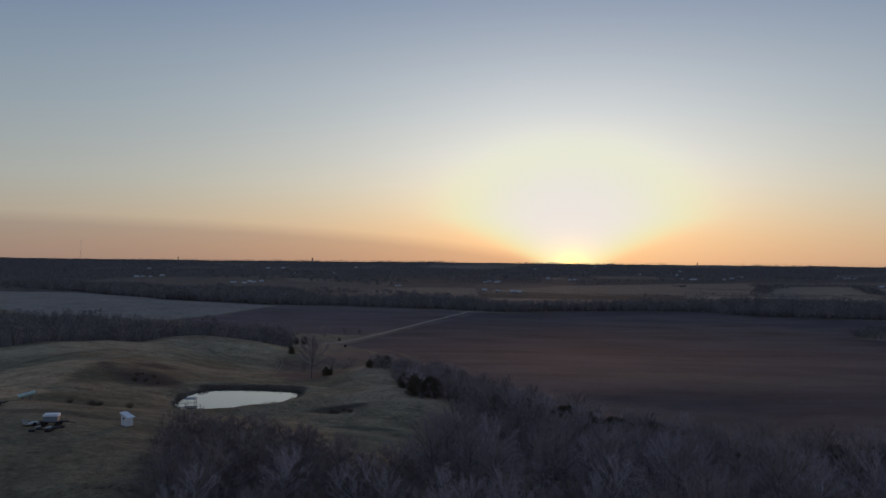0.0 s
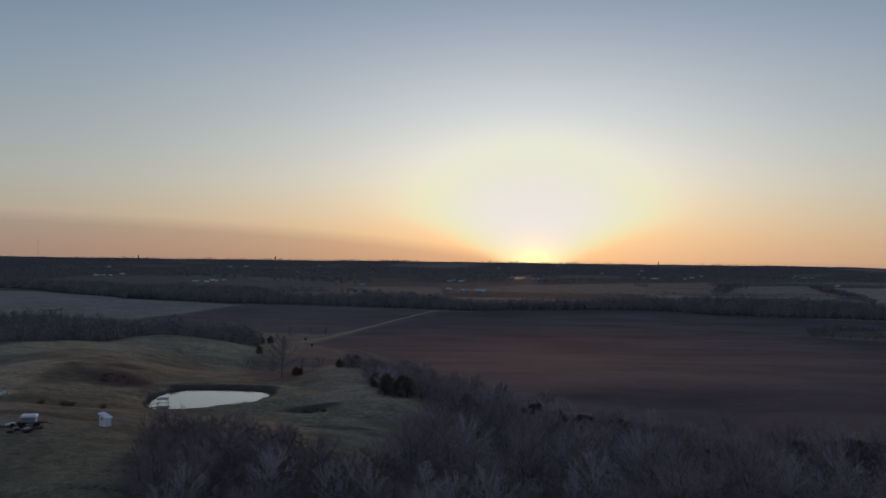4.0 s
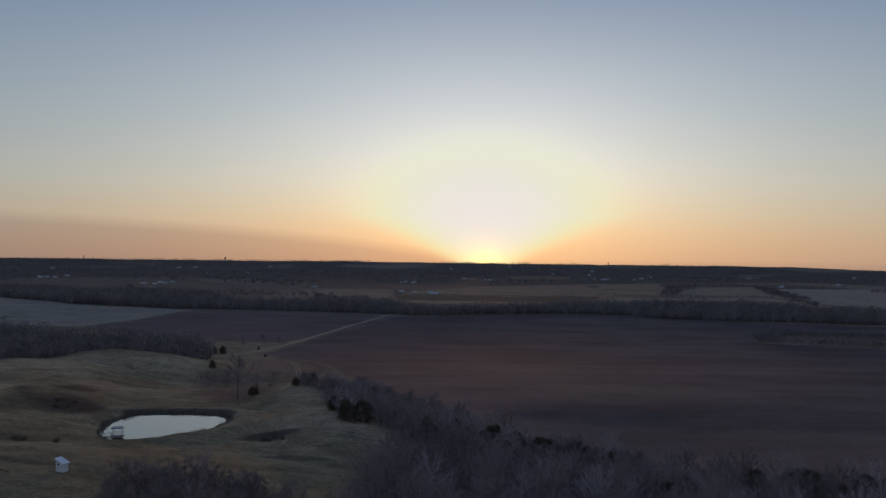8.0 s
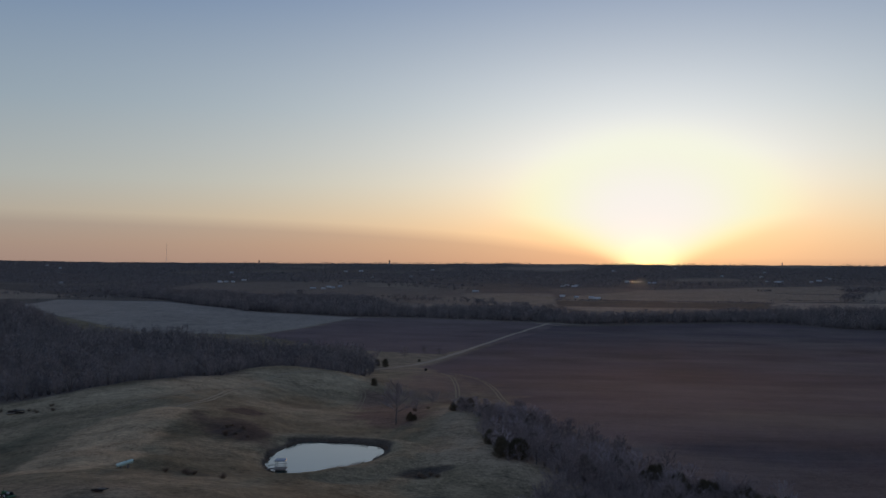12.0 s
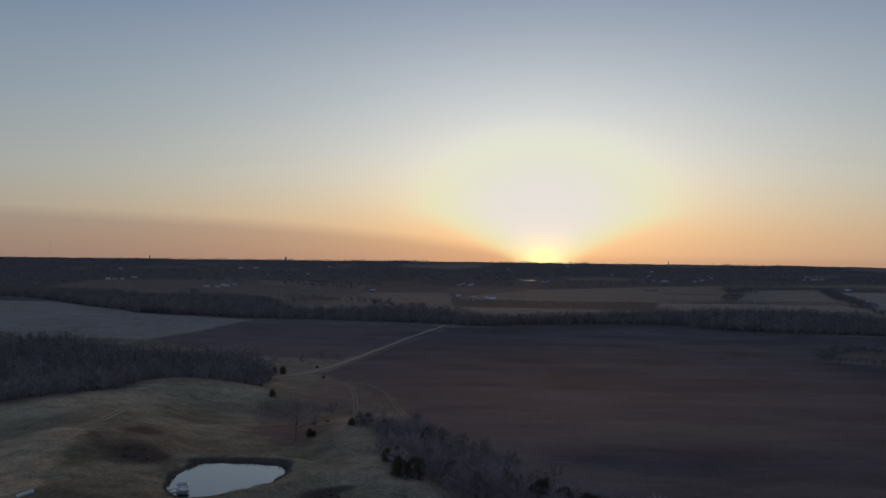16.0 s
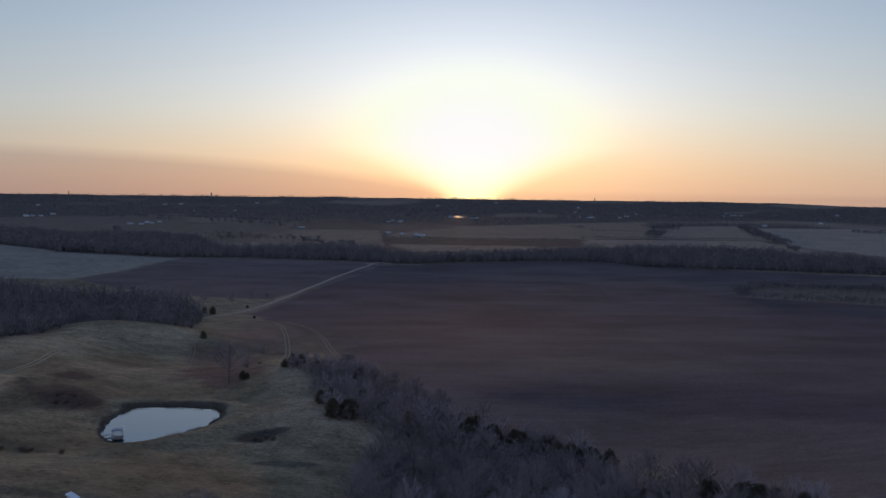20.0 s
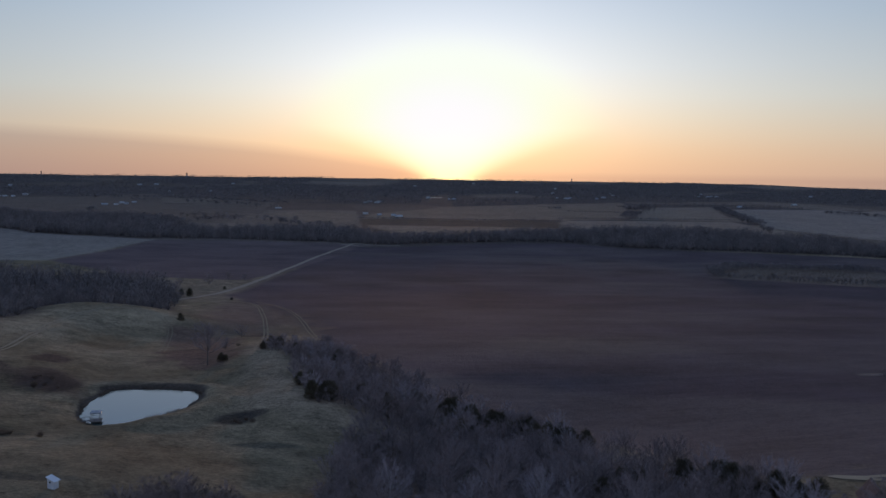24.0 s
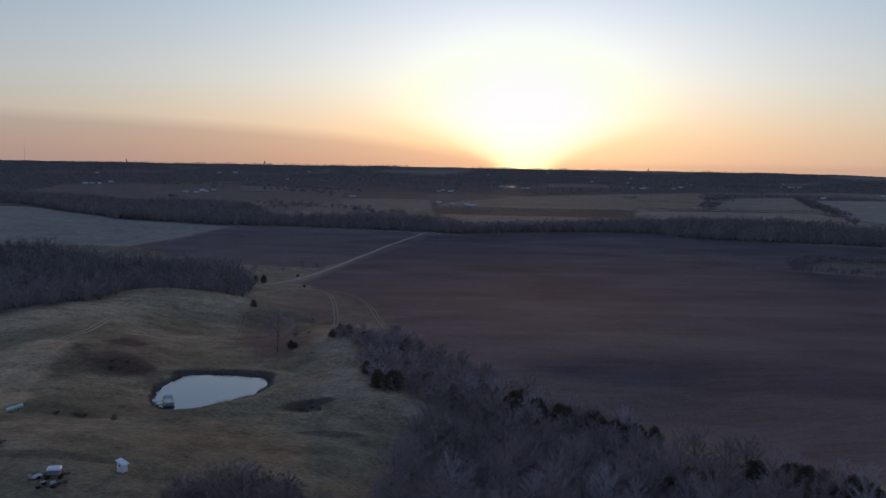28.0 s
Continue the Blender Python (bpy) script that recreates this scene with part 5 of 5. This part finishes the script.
def tank(x, y, rz):
    dx, dy = 1.5 * math.cos(radians(rz)), 1.5 * math.sin(radians(rz))
    tilt = math.degrees(math.atan2(height(x + dx, y + dy) - height(x - dx, y - dy), 3.0))
    ob = thing("fuel_tank", pose(x, y, height(x, y), 0, -tilt, rz), "pale green-white cylindrical tank lying on the hillside", "tank")
    r, l = 0.46, 1.75
    rings = [(0.22, -l - 0.18), (0.44, -l - 0.1), (r, -l + 0.1), (r, l - 0.1), (0.44, l + 0.1), (0.22, l + 0.18)]
    m = Mesh()
    m.loft([[(z, q * math.cos(a), 0.85 + q * math.sin(a)) for a in (2 * math.pi * k / 20 for k in range(20))] for q, z in rings])
    lean = pose(0, 0, 1.12, 0, -18, 0) @ pose(0, 0, -0.85)
    part("shell", m, TANKPAINT, ob, smooth=True, at=lean)
    for s, top in ((-0.8, 0.46), (0.8, 0.98)):
        part("cradle", Mesh().box(s - 0.12, -0.45, -0.1, s + 0.12, 0.45, top), WOOD, ob)
    part("end_cap", Mesh().tube((l + 0.1, 0, 0.85), (l + 0.3, 0, 0.85), 0.3, 0.25, 12), DARK, ob, at=lean)
    part("filler", Mesh().tube((0.4, 0, 1.3), (0.4, 0, 1.48), 0.12, 0.12, 10), DARK, ob, at=lean)


tank(-99.8, 196.0, 40)


def tractor(x, y, rz):
    ob = thing("tractor", rest(x, y, rz) @ Matrix.Diagonal((0.75, 0.75, 0.75, 1)), "green farm implement with pale fittings parked on grass", "tractor")
    part("hood", Mesh().bevel_box(0.2, -0.4, 0.75, 2.0, 0.4, 1.45, 0.12), GREENPAINT, ob)
    part("chassis", Mesh().box(-1.4, -0.3, 0.5, 2.0, 0.3, 0.78), DARK, ob)
    part("seat", Mesh().bevel_box(-0.7, -0.3, 0.95, -0.1, 0.3, 1.4, 0.08), PIPE, ob)
    part("deck", Mesh().box(-2.6, -1.0, 0.55, -1.3, 1.0, 0.7), GREENPAINT, ob, "green implement deck")
    part("exhaust", Mesh().tube((1.3, 0.2, 1.45), (1.3, 0.2, 2.1), 0.05, 0.05, 8), DARK, ob)
    for sx_, rr, wd in ((-0.6, 0.7, 0.36), (1.6, 0.42, 0.24)):
        for s in (-1, 1):
            w = part("wheel", Mesh().tube((sx_, s * 0.62, rr), (sx_, s * (0.62 + wd), rr), rr, rr * 0.97, 18), RUBBER, ob)
            part("rim", Mesh().tube((sx_, s * (0.6 + wd), rr), (sx_, s * (0.64 + wd), rr), rr * 0.5, rr * 0.45, 12), WHITE, w)


tractor(-100.7, 153.2, 150)


def brush_pile(x, y, rz, label, scale=1.0):
    ob = thing("log_pile", rest(x, y, rz), label, "log pile")
    r = random.Random(int(x * 7 + y))
    for k in range(14):
        a = Vector((r.uniform(-1.6, 0.2), r.uniform(-0.8, 0.8), 0.16 + 0.22 * (k % 3))) * scale
        b = a + Vector((r.uniform(1.2, 2.4), r.uniform(-0.5, 0.5), r.uniform(-0.05, 0.2))) * scale
        part("log", Mesh().tube(a, b, r.uniform(0.08, 0.17) * scale, r.uniform(0.06, 0.13) * scale, 7), WOOD if k % 4 == 0 else DARK, ob)


brush_pile(-85.0, 156.5, -15, "dark pile of old logs on dry grass", 0.85)
brush_pile(-89.2, 146.7, 20, "dark scrap timber heap on green grass", 0.85)
brush_pile(-188.2, 291.9, 12, "dark tangle of brush and old timber on the slope", 1.7)
brush_pile(-81.5, 146.7, 5, "low heap of dark brush beside a ditch", 0.8)


def irrigation_pipe(x, y, rz, l):
    """A run of pipe lengths that follows the ground."""
    ob = thing("pipe", rest(x, y), "long pale pipe lying on the ground", "pipe", "pipes on the ground")
    z0 = height(x, y)
    n = max(2, round(l / 9))
    c, s_ = math.cos(radians(rz)), math.sin(radians(rz))
    pts = [Vector((c * l * k / n, s_ * l * k / n, 0)) for k in range(n + 1)]
    z1 = height(x + c * l, y + s_ * l) - z0
    rise = max(height(x + c * l * k / 24, y + s_ * l * k / 24) - z0 - z1 * k / 24 for k in range(25))
    pts = [p + Vector((0, 0, z1 * k / n + rise + 0.12)) for k, p in enumerate(pts)]
    for a, b in zip(pts, pts[1:]):
        part("tube", Mesh().tube(a, b, 0.055, 0.055, 8), PIPE, ob)
        part("collar", Mesh().tube(a - (b - a).normalized() * 0.1, a + (b - a).normalized() * 0.1, 0.075, 0.075, 8), DARK, ob)


irrigation_pipe(-86.0, 129.3, 130, 33)
irrigation_pipe(-89.2, 127.6, 134, 9)


def truck(x, y, rz):
    ob = thing("grain_truck", rest(x, y, rz), "pale-cabbed flatbed truck parked in the gravel yard", "truck")
    part("cab", Mesh().bevel_box(2.2, -1.1, 0.7, 4.0, 1.1, 2.6, 0.15), WHITE, ob)
    part("windscreen", Mesh().box(3.98, -0.9, 1.6, 4.03, 0.9, 2.35), GLASS, ob)
    part("hood", Mesh().bevel_box(4.0, -0.9, 0.7, 5.3, 0.9, 1.6, 0.15), WHITE, ob)
    part("frame", Mesh().box(-4.2, -0.5, 0.7, 2.2, 0.5, 0.95), DARK, ob)
    part("bed", Mesh().box(-4.2, -1.15, 0.95, 1.9, 1.15, 1.12), DARK, ob)
    for sx_ in (-3.4, -2.2, 4.5):
        for s in (-1, 1):
            w = part("wheel", Mesh().tube((sx_, s * 0.75, 0.5), (sx_, s * 1.05, 0.5), 0.5, 0.5, 16), RUBBER, ob)
            part("rim", Mesh().tube((sx_, s * 1.03, 0.5), (sx_, s * 1.07, 0.5), 0.26, 0.24, 12), PIPE, w)


truck(-185.8, 205.0, 25)


def auger(x, y, rz):
    ob = thing("grain_auger", rest(x, y, rz), "red grain auger leaning in the yard", "auger")
    part("tube", Mesh().tube((0, 0, 0.5), (10.5, 0, 1.5), 0.18, 0.18, 10), REDPAINT, ob)
    part("hopper", Mesh().bevel_box(-0.7, -0.6, 0.1, 0.6, 0.6, 0.75, 0.08), REDPAINT, ob)
    for s in (-1, 1):
        part("leg", Mesh().tube((4.0, 0, 0.88), (4.2, s * 1.1, 0.35), 0.05, 0.05, 6), DARK, ob)
        part("wheel", Mesh().tube((4.2, s * 1.0, 0.35), (4.2, s * 1.22, 0.35), 0.35, 0.35, 14), RUBBER, ob)
    part("spout", Mesh().tube((10.4, 0, 1.5), (10.8, 0, 0.9), 0.16, 0.2, 8), DARK, ob)


auger(-114.6, 132.5, -42)


def dock(x, y, rz):
    """Small pier on the pond with an open shelter."""
    ob = thing("pier", pose(x, y, WATER_Z, 0, 0, rz), "small wooden pier with an open flat-roofed shelter over the pond", "pier")
    w, l = 3.0, 2.7
    n = 12
    for k in range(n):
        x0 = -w / 2 + w * k / n
        part("plank", Mesh().box(x0 + 0.01, -l / 2, 0.55, x0 + w / n - 0.01, l / 2, 0.62), WOOD, ob)
    for s in (-1, 1):
        part("joist", Mesh().box(-w / 2, s * 1.3 - 0.06, 0.38, w / 2, s * 1.3 + 0.06, 0.55), WOOD, ob)
        part("float", Mesh().tube((-w / 2 + 0.3, s * 0.9, 0.1), (w / 2 - 0.3, s * 0.9, 0.1), 0.15, 0.15, 12), DARK, ob)
    for sx_ in (-1.05, 1.05):
        for s in (-1, 1):
            part("post", Mesh().box(sx_ - 0.05, s * 1.2 - 0.05, 0.62, sx_ + 0.05, s * 1.2 + 0.05, 2.65), WOOD, ob)
    roof = part("roof", Mesh().bevel_box(-1.4, -1.35, 2.65, 1.4, 1.35, 2.82, 0.06), ROOFSTEEL, ob, "blue-grey flat roof")
    part("fascia", Mesh().box(-1.35, -1.41, 2.6, 1.35, -1.35, 2.78), ROOFSTEEL, roof)
    for s in (-1, 1):
        part("rail", Mesh().box(-w / 2, s * 1.28 - 0.03, 1.45, w / 2, s * 1.28 + 0.03, 1.53), WOOD, ob)
    ramp = part("ramp", Mesh().loft([[(-w / 2, -0.6, 0.52), (-w / 2, 0.6, 0.52), (-w / 2, 0.6, 0.62), (-w / 2, -0.6, 0.62)], [(-w / 2 - 3.2, -0.6, 0.05), (-w / 2 - 3.2, 0.6, 0.05), (-w / 2 - 3.2, 0.6, 0.15), (-w / 2 - 3.2, -0.6, 0.15)]]), WOOD, ob)
    for s in (-1, 1):
        part("handrail", Mesh().tube((-w / 2, s * 0.6, 1.5), (-w / 2 - 3.2, s * 0.6, 1.0), 0.04, 0.04, 6), WOOD, ramp)
        for k in range(3):
            f = k / 2
            part("baluster", Mesh().tube((-w / 2 - 3.1 * f - 0.05, s * 0.6, 0.6 - 0.48 * f), (-w / 2 - 3.1 * f - 0.05, s * 0.6, 1.5 - 0.48 * f), 0.035, 0.035, 6), WOOD, ramp)


dock(-72.1, 225.7, 6)


def hunting_marker(x, y):
    """Dark round bale standing by the field track."""
    ob = thing("hay_bale", rest(x, y, 20), "dark weathered round bale by the field track", "hay bale")
    part("bale", Mesh().tube((-0.7, 0, 0.75), (0.7, 0, 0.75), 0.8, 0.8, 20), DARK, ob)
    part("net_wrap", Mesh().tube((-0.2, 0, 0.75), (0.2, 0, 0.75), 0.82, 0.82, 20), RUBBER, ob)


hunting_marker(-84.7, 580.8)


# ---------------------------------------------------------------- far buildings and towers
def far_building(x, y, rz, w, l, e, r, wall, roof, label, group):
    ob = thing("barn", rest(x, y, rz, 0.3), label, "building", group)
    m = Mesh()
    o = [(-w / 2, 0), (w / 2, 0), (w / 2, e), (0, r - 0.1), (-w / 2, e)]
    m.loft([[(px, -l / 2, pz) for px, pz in o], [(px, l / 2, pz) for px, pz in o]])
    part("wall", m, wall, ob)
    for s in (-1, 1):
        m = Mesh()
        m.loft([[(s * (w / 2 + 0.5), yy, e - 0.2), (0, yy, r), (0, yy, r + 0.2), (s * (w / 2 + 0.5), yy, e)] for yy in (-l / 2 - 0.5, l / 2 + 0.5)])
        part("roof", m, roof, ob)
    part("door", Mesh().box(-w / 5, -l / 2 - 0.12, 0, w / 5, -l / 2 + 0.05, e * 0.8), DARK, ob)


FARMS = [(-582, 2227, 3, "long white barn at a far farmstead"), (-578, 2337, 2, "pale farm building beside dark trees"), (-1012, 2662, 4, "long low far buildings in pale fields"), (18.3, 1841, 1, "pale roofed farm building across the fields"), (52.0, 1820, 1, "white farm building across the fields"), (83.6, 1810, 2, "pale farm shed across the fields"), (53.0, 2560, 4, "far white buildings under the sunset"),
         (299.4, 2808, 2, "low pale far buildings"), (706, 2908, 4, "row of low pale far buildings"), (1373, 3333, 5, "large white far-off farm complex"), (1094, 2410, 2, "far house among trees"), (1022, 3441, 1, "small pale far building"), (-177.4, 2079, 1, "lone pale far shed beyond the creek")]
r = random.Random(91)
for x, y, n, label in FARMS:
    for k in range(n):
        far_building(x + (k - (n - 1) / 2) * 15 + r.uniform(-7, 7), y + r.uniform(-45, 45), 90 + r.uniform(-25, 25), r.uniform(5, 8), r.uniform(6, 15), r.uniform(2.0, 2.8), r.uniform(3.4, 4.6), r.choice([WHITE, PIPE]), r.choice([PIPE, SLATEROOF]), label, "farm buildings far off")
for k in range(24):
    b, d = radians(r.uniform(-38, 30)), r.uniform(2700, 4400)
    far_building(d * math.sin(b), d * math.cos(b), r.uniform(0, 180), r.uniform(7, 10), r.uniform(9, 18), r.uniform(3, 4), r.uniform(5, 7), PIPE, r.choice([PIPE, SLATEROOF]), "tiny pale building on the far wooded hills", "houses on the horizon")


def water_tower(x, y, h, r0, label):
    ob = thing("water_tower", rest(x, y), label, "water tower")
    part("bowl", Mesh().lathe([(0.8, h - r0 * 1.1), (r0 * 0.75, h - r0 * 0.75), (r0, h - r0 * 0.1), (r0 * 0.8, h + r0 * 0.5), (0.5, h + r0 * 0.75)], 24), DARK, ob, smooth=True)
    part("column", Mesh().tube((0, 0, 0), (0, 0, h - r0), 1.4, 1.0, 12), ROOFSTEEL, ob)
    for k in range(6):
        a = 2 * math.pi * k / 6
        part("leg", Mesh().tube((r0 * 1.05 * math.cos(a), r0 * 1.05 * math.sin(a), 0), (r0 * 0.9 * math.cos(a), r0 * 0.9 * math.sin(a), h - r0 * 0.3), 0.5, 0.4, 8), ROOFSTEEL, ob)
    part("catwalk", Mesh().lathe([(r0, h - r0 * 0.15), (r0 + 1.0, h - r0 * 0.15), (r0 + 1.0, h - r0 * 0.1), (r0, h - r0 * 0.1)], 24, caps=False), DARK, ob)


def mast(x, y, h, label):
    ob = thing("radio_mast", rest(x, y), label, "mast")
    for k in range(3):
        a = 2 * math.pi * k / 3
        part("leg", Mesh().tube((1.5 * math.cos(a), 1.5 * math.sin(a), 0), (0.5 * math.cos(a), 0.5 * math.sin(a), h), 0.2, 0.15, 6), PIPE, ob)
    for k in range(12):
        z = h * (k + 0.5) / 12
        part("brace", Mesh().box(-1.0, -0.12, z, 1.0, 0.12, z + 0.3), PIPE, ob)


water_tower(-830, 4499, 18, 4.2, "dark water tower standing on the far skyline")
water_tower(-1545, 4566, 13, 2.6, "small far water tower on the skyline")
water_tower(1145, 4637, 12, 2.2, "slim far water tower on the skyline")
mast(-1990, 4410, 95, "thin lattice radio mast on the far horizon")
